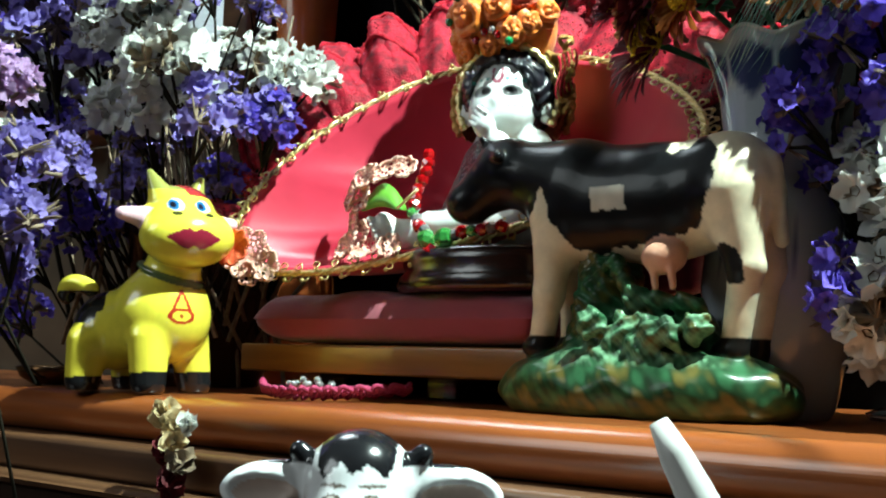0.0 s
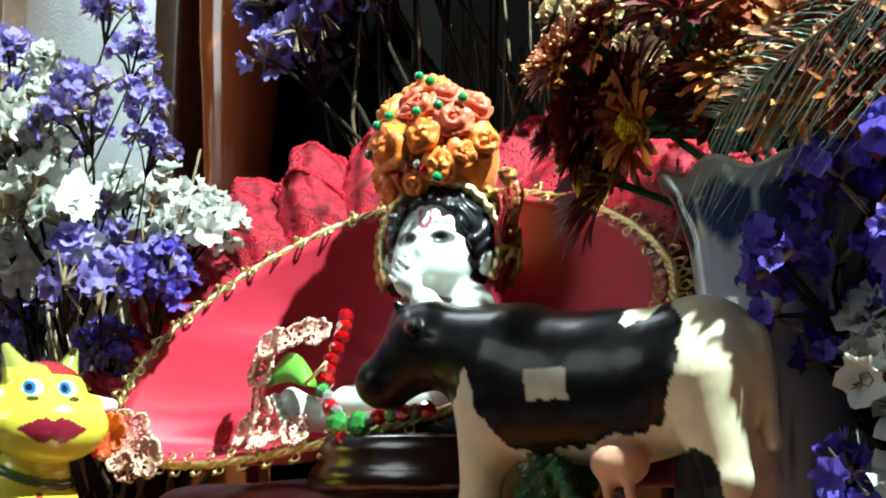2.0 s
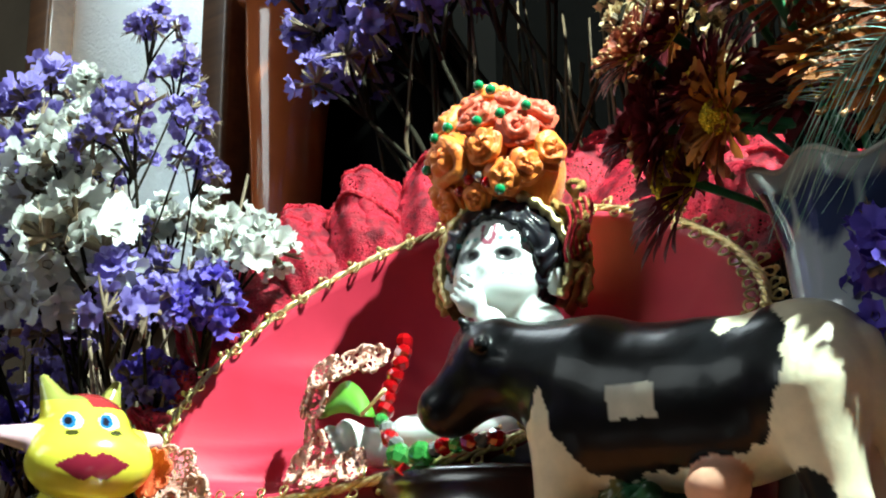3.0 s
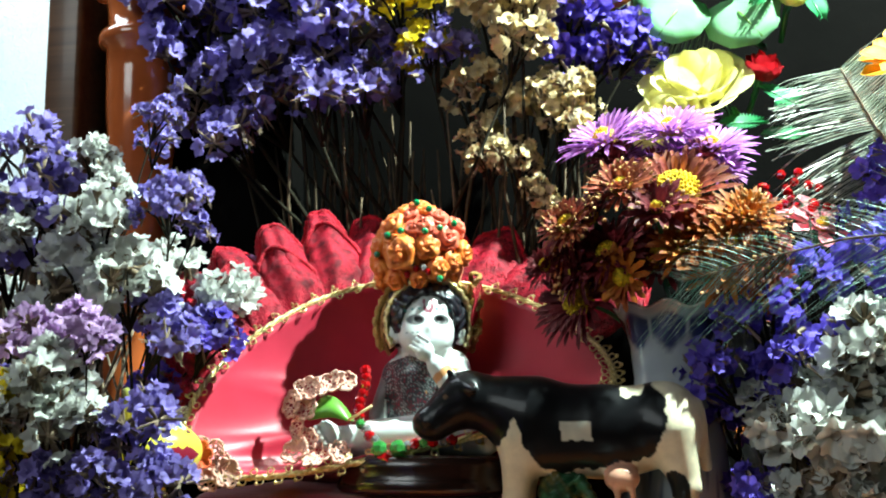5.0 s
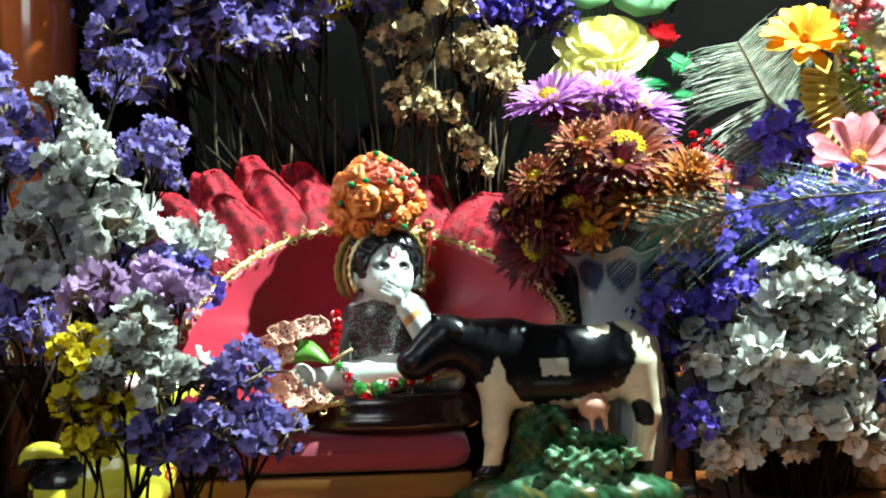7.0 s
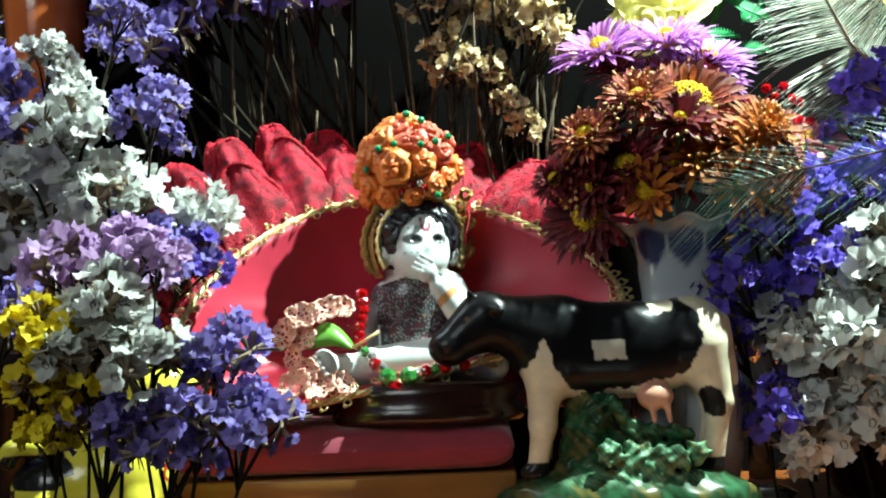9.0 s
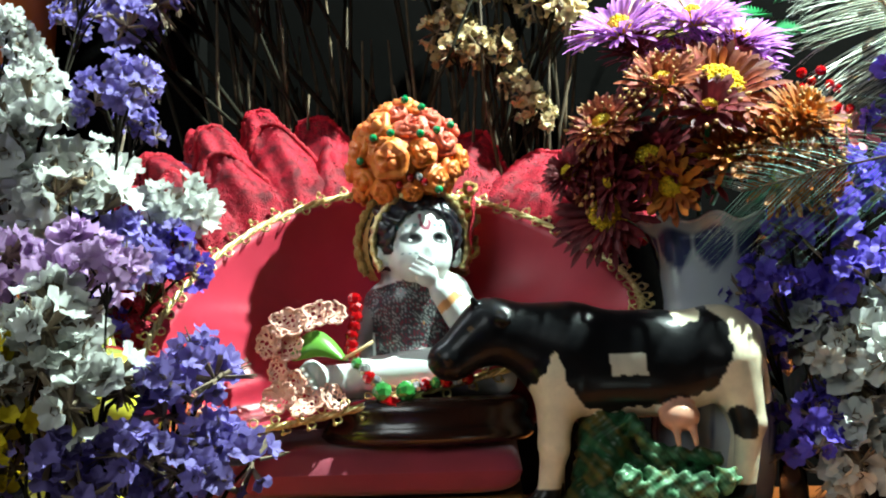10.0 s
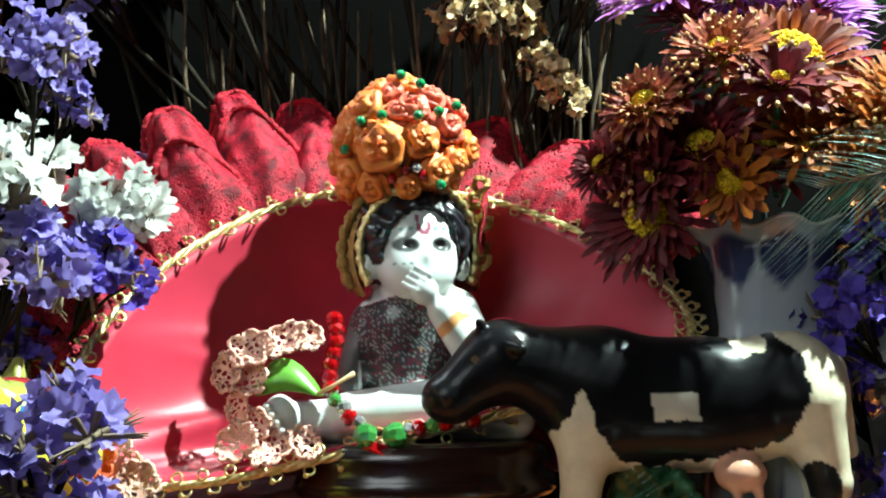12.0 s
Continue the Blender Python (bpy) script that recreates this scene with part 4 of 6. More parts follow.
def cow_paint(V):
    x, y, z = V.T
    rgb = np.tile((0.72, 0.64, 0.46), (len(V), 1)).astype(float)
    w = 0.0028 * wob(V, 150, 1.0)
    low = np.interp(x, [0.0, 0.056, 0.060, 0.0665, 0.072, 0.078, 0.088, 0.098, 0.110, 0.122, 0.132, 0.140, 0.146, 0.150], [0.07, 0.080, 0.088, 0.0965, 0.083, 0.0735, 0.069, 0.0675, 0.0715, 0.0735, 0.0735, 0.077, 0.087, 0.099])
    right = np.interp(z, [0.07, 0.085, 0.098, 0.108, 0.114, 0.125], [0.141, 0.149, 0.151, 0.146, 0.141, 0.136])
    black = (z > low + w) & (x < right + w)
    rgb = mixin(rgb, black * 1.0, (0.006, 0.006, 0.007))
    front = y < 0.004
    square = (np.abs(x - 0.1000 + 0.1 * (z - 0.09)) < 0.0086 + 0.35 * w) & (np.abs(z - 0.0903) < 0.0050 + 0.3 * w) & front
    rgb = mixin(rgb, square * 1.0, (0.55, 0.53, 0.43))
    notch = (x > 0.123 + 0.4 * w) & (x < 0.1355 + 0.4 * w) & (z > 0.1085 + 0.4 * np.abs(x - 0.1265) + w * 0.6) & (y < 0.008)
    rgb = mixin(rgb, notch * 1.0, (0.70, 0.64, 0.46))
    spill = (x > 0.1395) & (z > 0.1165)
    rgb = mixin(rgb, spill * 1.0, (0.72, 0.64, 0.46))
    leg = (np.hypot((x - 0.153 - 0.25 * (0.062 - z)) / 0.0066, (z - 0.062) / 0.0085) < 1 + 40 * w) & front
    rgb = mixin(rgb, leg * 1.0, (0.014, 0.014, 0.014))
    hoof = (z < 0.033) & (z > 0.02)
    rgb = mixin(rgb, hoof * 1.0, (0.014, 0.013, 0.012))
    udder = s_ball(V.T, (0.1240, -0.012, 0.0615), (0.0118, 0.0125, 0.0125))
    rgb = mixin(rgb, (udder < 0.0005) * 0.9, (0.66, 0.31, 0.21))
    nose = (x < 0.020) & (z < 0.0985)
    rgb = mixin(rgb, (nose & (wob(V, 300, 2.0) > 0.5)) * 0.5, (0.10, 0.05, 0.02))
    eye = (x - 0.0265) ** 2 + (z - 0.1095) ** 2 < 0.0016**2
    rgb = mixin(rgb, (eye & front) * 1.0, (0.10, 0.06, 0.03))
    in_rock = cow_ground(V.T) < 0.0007
    tone = wob(V, 160, 3.0)
    green = np.tile((0.016, 0.044, 0.018), (len(V), 1))
    green = mixin(green, np.clip(tone * 1.6, 0, 1), (0.034, 0.115, 0.050))
    green = mixin(green, np.clip(-tone * 1.8 - 0.2, 0, 1), (0.10, 0.085, 0.022))
    knob = np.clip((-0.014 - y) / 0.006, 0, 1) * np.clip((z - 0.020) / 0.004, 0, 1)
    green = mixin(green, knob * np.clip(0.5 + wob(V, 420, 5.0), 0, 1), (0.15, 0.30, 0.17))
    green = mixin(green, np.clip((0.008 - z) / 0.006 + 0.6 * wob(V, 230, 6.0), 0, 1) * (z < 0.016) * 0.55, (0.13, 0.115, 0.030))
    return np.where(in_rock[:, None], green, rgb)


def cow_ground(P):
    """Ground and greenery alone, to tell its colour from the animal's."""
    x, y, z = P
    base = s_ball(P, (0.108, 0.000, 0.010), (0.070, 0.036, 0.0215))
    rock = s_limb(P, (0.088, 0.002, 0.020), (0.090, 0.002, 0.058), 0.0185, 0.0135)
    rock = blend(rock, s_ball(P, (0.118, 0.0, 0.036), (0.024, 0.016, 0.012)), 0.006)
    rock = blend(rock, s_limb(P, (0.100, -0.010, 0.064), (0.112, -0.013, 0.048), 0.0042, 0.0045), 0.003)
    rock = blend(rock, s_limb(P, (0.112, -0.013, 0.048), (0.138, -0.011, 0.046), 0.0045, 0.0042), 0.003)
    for k in range(10):
        a = 2.399 * k
        rock = blend(rock, s_ball(P, (0.110 + 0.0036 * k - 0.010 * (k % 3), -0.017 - 0.007 * abs(math.sin(a)), 0.024 + 0.014 * abs(math.cos(1.7 * k))), (0.0062, 0.0055, 0.0062)), 0.002)
    rock = rock + 0.0014 * np.sin(x * 620 + 2 * np.sin(z * 260)) * np.sin(z * 560 + y * 350)
    return blend(base, rock, 0.006) + 0.0005 * np.sin(x * 210) * np.sin(y * 260 + z * 240)


cow = body_mesh("cow_figurine", cow_field, (-0.002, -0.044, -0.003), (0.184, 0.044, 0.132), 0.00095, GLAZE_ROUGH, cow_paint)
thing("cow_figurine", "glossy black and cream cow figurine on a green grassy base", "figurine", pose(0.0015, 0.014, 0), data=cow)


# ---- yellow toy cow ----
def toy_muzzle(P):
    """The broad snout, turned to the animal's right."""
    f, s = (P[0] - 0.037) * 0.8 - (P[1] + 0.007) * 0.6, (P[0] - 0.037) * 0.6 + (P[1] + 0.007) * 0.8
    return s_ball((f, s, P[2] - 0.0825), (0, 0, 0), (0.0190, 0.0252, 0.0165))


def toy_field(P):
    x, y, z = P
    d = s_ball(P, (0.016, 0.0, 0.041), (0.0265, 0.0265, 0.0265))
    d = blend(d, s_ball(P, (-0.015, 0.0, 0.033), (0.025, 0.022, 0.022)), 0.012)
    for sy in (-1, 1):
        d = blend(d, s_limb(P, (0.022, sy * 0.016, 0.028), (0.025, sy * 0.0185, 0.005), 0.0112, 0.0092), 0.003)
        d = blend(d, s_limb(P, (-0.021, sy * 0.016, 0.026), (-0.021, sy * 0.018, 0.005), 0.0110, 0.0095), 0.005)
    d = np.maximum(d, -z)
    d = blend(d, s_limb(P, (0.020, 0.0, 0.055), (0.024, 0.0, 0.074), 0.0165, 0.0140), 0.007)
    head = blend(s_ball(P, (0.026, -0.001, 0.0940), (0.0190, 0.0200, 0.0175)), toy_muzzle(P), 0.006)
    d = blend(d, head, 0.003)
    d = blend(d, s_limb(P, (0.020, -0.016, 0.092), (0.013, -0.031, 0.0935), 0.0070, 0.0036), 0.003)
    d = blend(d, s_limb(P, (0.032, 0.014, 0.092), (0.040, 0.026, 0.0925), 0.0065, 0.0036), 0.003)
    for sy, ex in ((-1, -0.004), (1, 0.003)):
        d = blend(d, s_limb(P, (0.023, sy * 0.0125, 0.104), (0.022 + ex, sy * 0.0165, 0.1165), 0.0075, 0.0022), 0.002)
    for k in range(9):
        a = 0.3 + 0.26 * k
        d = blend(d, s_ball(P, (-0.038 + 0.012 * (1 - math.cos(a)) - 0.004 * math.sin(a), -0.014 - 0.004 * math.sin(a), 0.048 + 0.010 * math.sin(a)), (0.0045, 0.0045, 0.0045)), 0.002)
    ring = np.sqrt((np.sqrt((x - 0.0215) ** 2 + y**2) - 0.0170) ** 2 + (z - 0.0635 + 0.35 * (x - 0.0215)) ** 2) - 0.0016
    return np.minimum(d, ring)


def toy_paint(V):
    x, y, z = V.T
    rgb = np.tile((0.78, 0.70, 0.07), (len(V), 1)).astype(float)
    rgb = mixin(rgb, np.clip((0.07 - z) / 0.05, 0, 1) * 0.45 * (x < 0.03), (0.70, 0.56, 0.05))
    rgb = mixin(rgb, (z < 0.0105 + 0.08 * (x - 0.02)) * 1.0, (0.010, 0.010, 0.011))
    patch = (np.hypot((x + 0.026) / 0.017, (z - 0.047) / 0.013) < 1 + 0.2 * wob(V, 130, 2.0)) & (z > 0.036) & (z < 0.0535)
    rgb = mixin(rgb, patch * 1.0, (0.012, 0.012, 0.010))
    patch = (np.hypot((x + 0.037) / 0.012, (z - 0.022) / 0.014) < 1 + 0.2 * wob(V, 130, 4.0)) & (y > -0.012)
    rgb = mixin(rgb, patch * 1.0, (0.012, 0.012, 0.010))
    f = x * 0.80 - y * 0.60
    s = x * 0.60 + y * 0.80
    snout = f > 0.030
    s0 = 0.0165
    lip_w = np.interp(np.abs(s - s0), [0, 0.003, 0.006, 0.0145], [0.0038, 0.0052, 0.0048, 0.0])
    lips = snout & (np.abs(s - s0) < 0.0145) & (z > 0.0808 - lip_w * 1.15) & (z < 0.0808 + lip_w * 0.9)
    rgb = mixin(rgb, lips * 1.0, (0.24, 0.015, 0.035))
    for k in (-1, 1):
        e = np.hypot((s - s0 + 0.001 - k * 0.0072) / 0.0042, (z - 0.0985) / 0.0036)
        up = (f > 0.020) & (z > 0.092)
        rgb = mixin(rgb, (up & (e < 1)) * 1.0, (0.85, 0.87, 0.88))
        rgb = mixin(rgb, (up & (np.hypot((s - s0 + 0.0022 - k * 0.0072) / 0.0028, (z - 0.0985) / 0.0032) < 1)) * 1.0, (0.02, 0.14, 0.34))
        rgb = mixin(rgb, (up & (np.hypot((s - s0 + 0.0024 - k * 0.0072) / 0.0014, (z - 0.0985) / 0.0018) < 1)) * 1.0, (0.01, 0.01, 0.02))
        rgb = mixin(rgb, ((f > 0.03) & (np.hypot((s - s0 - k * 0.0085) / 0.0026, (z - 0.0935) / 0.0012) < 1)) * 1.0, (0.05, 0.05, 0.01))
    rgb = mixin(rgb, ((z > 0.1045) & (z < 0.1125) & (np.abs(y) < 0.009)) * 1.0, (0.36, 0.03, 0.03))
    ear = ((y < -0.0215) | (y > 0.0205)) & (z > 0.086) & (z < 0.102) & (f < 0.034)
    rgb = mixin(rgb, ear * 1.0, (0.78, 0.50, 0.56))
    horn = (z > 0.1075) & (np.abs(y) > 0.0085)
    rgb = mixin(rgb, horn * 1.0, (0.30, 0.30, 0.07))
    ring = np.sqrt((np.sqrt((x - 0.0215) ** 2 + y**2) - 0.0170) ** 2 + (z - 0.0635 + 0.35 * (x - 0.0215)) ** 2) < 0.0022
    rgb = mixin(rgb, ring * 1.0, (0.09, 0.13, 0.05))
    # Bell drawn on the chest.
    b, t = s - 0.0145, z - 0.0465
    tri = (np.abs(np.abs(b) - (0.0078 - t) * 0.44) < 0.0009) & (t > -0.006) & (t < 0.0078)
    arc = np.abs(np.hypot(b / 0.0062, (t + 0.006) / 0.0035) - 1) < 0.20
    dot = np.hypot(b, t + 0.006) < 0.0010
    rgb = mixin(rgb, ((f > 0.012) & (tri | arc | dot) & (z < 0.058)) * 1.0, (0.42, 0.035, 0.015))
    return rgb


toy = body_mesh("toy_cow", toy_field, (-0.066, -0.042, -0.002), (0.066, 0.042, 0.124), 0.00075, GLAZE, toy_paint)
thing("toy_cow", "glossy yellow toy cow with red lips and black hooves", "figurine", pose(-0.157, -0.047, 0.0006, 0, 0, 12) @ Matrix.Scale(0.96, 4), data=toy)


# ---- black and white cow figurine on the lower step ----
def calf_field(P):
    x, y, z = P
    d = s_ball(P, (0, 0, 0.070), (0.0185, 0.019, 0.0185))
    d = blend(d, s_ball(P, (0, -0.014, 0.056), (0.016, 0.014, 0.012)), 0.008)
    for sx in (-1, 1):
        ear = s_ball(((P[0] - sx * 0.031), P[1] - 0.002, P[2] - 0.0690 + 0.12 * (np.abs(P[0]) - 0.03)), (0, 0, 0), (0.0165, 0.0060, 0.0085))
        ear = np.maximum(ear, -s_ball((P[0] - sx * 0.034, P[1] + 0.0040, P[2] - 0.0675), (0, 0, 0), (0.0130, 0.0042, 0.0052)))
        d = blend(d, ear, 0.004)
        d = blend(d, s_limb(P, (sx * 0.0160, 0, 0.076), (sx * 0.0205, 0.0, 0.0805), 0.0044, 0.0036), 0.002)
    d = blend(d, s_ball(P, (0, 0.012, 0.027), (0.022, 0.026, 0.028)), 0.01)
    for sx in (-1, 1):
        for dy in (-0.006, 0.026):
            d = blend(d, s_limb(P, (sx * 0.013, dy, 0.02), (sx * 0.014, dy - 0.004, 0.004), 0.0085, 0.0085), 0.004)
    return np.maximum(d, -z)


def calf_paint(V):
    x, y, z = V.T
    rgb = np.tile((0.80, 0.82, 0.84), (len(V), 1)).astype(float)
    cap = (z > np.interp(np.abs(x), [0, 0.004, 0.010, 0.014, 0.02], [0.0745, 0.078, 0.074, 0.080, 0.09]) + 0.0015 * wob(V, 300, 1.0)) & (np.abs(x) < 0.0125)
    horn = (np.abs(x) > 0.0145) & (z > 0.0765)
    rgb = mixin(rgb, (cap | horn) * 1.0, (0.010, 0.010, 0.012))
    inner = (np.abs(x) > 0.020) & (np.hypot((np.abs(x) - 0.031) / 0.0115, (z - 0.0665) / 0.0048) < 1) & (y < 0.004)
    rgb = mixin(rgb, inner * 0.8, (0.62, 0.46, 0.38))
    for sx in (-1, 1):
        e = np.hypot((x - sx * 0.0062) / 0.0042, (z - 0.0655) / 0.0036)
        rgb = mixin(rgb, ((e < 1) & (y < 0)) * 1.0, (0.10, 0.08, 0.06))
        rgb = mixin(rgb, ((e < 0.75) & (y < 0)) * 1.0, (0.55, 0.52, 0.46))
        rgb = mixin(rgb, (np.hypot((x - sx * 0.0065) / 0.004, (z - 0.0715) / 0.0008) < 1) * (y < 0), (0.15, 0.12, 0.1))
    return mixin(rgb, (np.hypot((x + 0.010) / 0.014, (z - 0.03) / 0.014) < 1) * 1.0, (0.012, 0.012, 0.012))


calf = body_mesh("calf_figurine", calf_field, (-0.056, -0.032, -0.002), (0.056, 0.045, 0.095), 0.0010, GLAZE, calf_paint)
thing("calf_figurine", "white porcelain calf with a black forehead patch and horns", "figurine", pose(0.124, -0.172, -0.0768, 0, 0, 36) @ Matrix.Scale(0.88, 4), data=calf)

# Small things along the shelf's edge.
g = Geo()
g.tube([Vector((0.2372, -0.2, 0.0098)).lerp(Vector((0.284, -0.19, -0.0765)), k / 12) for k in range(13)], [0.0022, 0.0036] + [0.0042 + 0.0003 * k for k in range(11)], 16)
thing("white_rod", "smooth white candle-like rod leaning by the step", "rod", data=g.mesh("white_rod", mat("white_wax", (0.62, 0.62, 0.60), (0.5, 0.5, 0.48), rough=0.4, scale=30)))

necklace = thing("crochet_choker", "magenta crocheted choker with rhinestones lying on the shelf", "choker")
g = Geo()
for row in range(5):
    pts = []
    for k in range(121):
        u = k / 120
        x = -0.088 + 0.056 * u + 0.0015 * row
        bow = math.sin(math.pi * u)
        pts.append((x + 0.012 * u, -0.020 + 0.034 * u - 0.022 * bow - 0.0030 * row * (0.4 + bow) + 0.0012 * math.sin(k * 0.9 + row), 0.0022 + 0.0008 * row + 0.0013 * math.sin(k * 0.9 + row * 1.7) + 0.0028 * abs(2 * u - 1) ** 2))
    g.tube(pts, 0.0012, 5)
part("band", g.mesh("band", CROCHET), necklace)
rh = Geo()
rh.ball((0, 0, 0), 0.0019, 7, 4)
rh_me = rh.mesh("rhinestone", CRYSTAL)
for k in range(11):
    ob = part("rhinestone", rh_me, necklace)
    ob.matrix_world = pose(-0.061 + 0.0022 * k, -0.028 + 0.003 * math.sin(k * 2.2) + 0.0007 * k, 0.0078 + 0.0022 * (k in (3, 6)), 30 * k)

g = Geo()
g.lathe([(0.0, 0.0), (0.016, 0.0), (0.023, 0.004), (0.026, 0.010), (0.0245, 0.0105), (0.021, 0.006), (0.0, 0.003)], 32)
thing("brass_dish", "small dark brass dish on the shelf", "dish", pose(-0.268, -0.020, 0.0005), data=g.mesh("brass_dish", mat("dark_brass", (0.22, 0.10, 0.035), (0.1, 0.05, 0.02), rough=0.25, metal=0.8)))


# ---- flowers ----
def floret(g, m, r, rng, petals=5, fold=3, ruffle=0.16):
    """A papery ruffled funnel."""
    n = petals * fold
    p1, p2, p3 = [rng.uniform(0, 6.3) for _ in range(3)]
    rings = ((0.22, 0.22), (0.58, 0.52), (1.0, 0.72))
    verts = [(0, 0, 0)]
    for rr, zz in rings:
        for j in range(n):
            t = 2 * math.pi * j / n
            k = rr * (1 + rr * (0.11 * math.cos(petals * t + p1) + 0.06 * math.cos((petals + 3) * t + p2)))
            z = zz + rr * rr * ruffle * (math.cos(petals * t + p1 + 1.2) + 0.7 * math.cos((2 * petals + 1) * t + p3) + rng.uniform(-0.4, 0.4))
            verts.append((r * k * math.cos(t), r * k * math.sin(t), r * z))
    faces = [[0, 1 + j, 1 + (j + 1) % n] for j in range(n)]
    faces += [[1 + i * n + j, 1 + (i + 1) * n + j, 1 + (i + 1) * n + (j + 1) % n, 1 + i * n + (j + 1) % n] for i in range(2) for j in range(n)]
    g.add(verts, faces, m)


def sprig_meshes(seed, petal, count=34, size=0.13, brown=1.0):
    """A flower head of unit diameter round the origin on a stem that leads down: stem, calyces and florets."""
    rng = random.Random(seed)
    st, ca, fl = Geo(), Geo(), []
    bend = Vector((rng.uniform(-0.5, 0.5), rng.uniform(-0.5, 0.5), -2.6))
    st.tube([Vector((0, 0, 0.1)), Vector((0, 0, -0.5)), Vector((bend.x * 0.4, bend.y * 0.4, -1.4)), bend], [0.012, 0.018, 0.020, 0.022], 5)
    arms = []
    for b in range(5):
        a = 2 * math.pi * b / 5 + rng.uniform(-0.4, 0.4)
        tip = Vector((0.32 * math.cos(a), 0.32 * math.sin(a), rng.uniform(-0.05, 0.25)))
        if b == 0:
            tip = Vector((0, 0, 0.36))
        st.tube([Vector((0, 0, -0.45)), tip * 0.5 + Vector((0, 0, -0.12)), tip], [0.024, 0.02, 0.014], 4)
        arms.append(tip)
    for k in range(count):
        tip = arms[k % 5]
        d = Vector((rng.gauss(0, 1), rng.gauss(0, 1), rng.gauss(0.35, 0.8))).normalized()
        p = tip + d * rng.uniform(0.08, 0.19)
        out = (d + p * 0.8).normalized()
        m = aim(p, out, 1.0, rng.uniform(0, 6.3))
        fl.append(m @ Matrix.Scale(size * rng.uniform(0.7, 1.15), 4))
        if rng.random() < brown:
            q = p - out * size * 1.5
            ca.tube([q, p + out * size * 0.35], [0.012, size * 0.30], 5, False)
    for k in range(int(20 * brown)):
        tip = arms[rng.randrange(5)]
        d = Vector((rng.gauss(0, 1), rng.gauss(0, 1), rng.gauss(0.1, 0.8))).normalized()
        p = tip + d * 0.2
        for s in range(4):
            e = d + Vector((rng.uniform(-0.5, 0.5), rng.uniform(-0.5, 0.5), rng.uniform(-0.5, 0.5)))
            ca.tube([tip + d * 0.05, p + e * 0.08], [0.016, 0.004], 4, False)
    return st.mesh("stem", STEM), ca.mesh("husk", DRY), fl


VARIANTS, FLORETS = {}, {}
for kind, petal, count, size, brown in (("purple", PURPLE, 44, 0.108, 0.7), ("blue", BLUE, 46, 0.108, 0.5), ("white", WHITE, 32, 0.165, 1.0), ("cream", CREAM, 42, 0.12, 0.8), ("yellow", YELLOW, 44, 0.13, 0.4), ("lilac", LILAC, 30, 0.17, 0.5)):
    FLORETS[kind] = []
    for k in range(5):
        one = Geo()
        floret(one, Matrix.Identity(4), 1.0, random.Random(400 + k), 5 + k % 2, *((5, 0.20) if kind in ("white", "lilac") else (4, 0.17)))
        FLORETS[kind].append(one.mesh("floret", petal))
    VARIANTS[kind] = [sprig_meshes(100 + 7 * k, petal, count, size, brown) for k in range(4)]


def plant(places, kind, label, group, root, seed, grow=1.25):
    """Sprigs with their heads at the given places (x, y, z, diameter) whose stems lead towards root."""
    rng = random.Random(seed)
    for k, (x, y, z, s) in enumerate(places):
        p = Vector((x, y, z))
        d = (p - Vector(root)).normalized() + Vector((rng.uniform(-0.25, 0.25), rng.uniform(-0.25, 0.25), 0.35))
        stem, husk, heads = VARIANTS[kind][rng.randrange(4)]
        sprig = thing("statice_sprig", label, "flower", aim(p, d, s * grow, rng.uniform(0, 6.3)), group)
        part("stem", stem, sprig)
        tagged(part("husk", husk, sprig, "brown papery husks"), kind="stuff")
        for m in heads:
            ob = part("floret", FLORETS[kind][rng.randrange(5)], sprig)
            ob.matrix_basis = m


LEFT_WHITE = [
    (-0.339, 0.044, 0.274, 0.052), (-0.319, 0.051, 0.236, 0.047), (-0.352, 0.047, 0.191, 0.048), (-0.312, 0.052, 0.173, 0.042),
]
TALL_WHITE = [
    (-0.187, -0.019, 0.248, 0.026), (-0.172, -0.024, 0.228, 0.023),
]
MID_WHITE = [
    (-0.175, 0.020, 0.192, 0.026), (-0.164, 0.037, 0.192, 0.030), (-0.119, 0.025, 0.170, 0.030),
]
LEFT_PURPLE = [
    (-0.151, -0.008, 0.277, 0.024), (-0.163, 0.015, 0.266, 0.024), (-0.132, -0.001, 0.230, 0.023), (-0.195, 0.010, 0.232, 0.024),
    (-0.197, -0.001, 0.216, 0.027), (-0.131, 0.004, 0.209, 0.022), (-0.172, -0.011, 0.179, 0.028), (-0.155, 0.004, 0.157, 0.031),
    (-0.195, 0.011, 0.147, 0.030), (-0.213, 0.001, 0.137, 0.030), (-0.119, 0.007, 0.147, 0.029), (-0.156, 0.005, 0.108, 0.028),
    (-0.277, -0.013, 0.138, 0.035), (-0.303, 0.008, 0.110, 0.037), (-0.234, 0.003, 0.118, 0.031),
]
FAR_LEFT_PURPLE = [
    (-0.318, -0.038, 0.248, 0.061), (-0.270, -0.049, 0.252, 0.047), (-0.335, -0.015, 0.213, 0.063), (-0.287, -0.031, 0.206, 0.056),
    (-0.260, -0.021, 0.217, 0.044), (-0.230, -0.015, 0.255, 0.044), (-0.218, -0.021, 0.227, 0.043), (-0.251, -0.013, 0.190, 0.044),
    (-0.130, -0.034, 0.218, 0.033), (-0.307, -0.018, 0.169, 0.049), (-0.135, -0.032, 0.142, 0.040), (-0.198, -0.013, 0.136, 0.031),
]
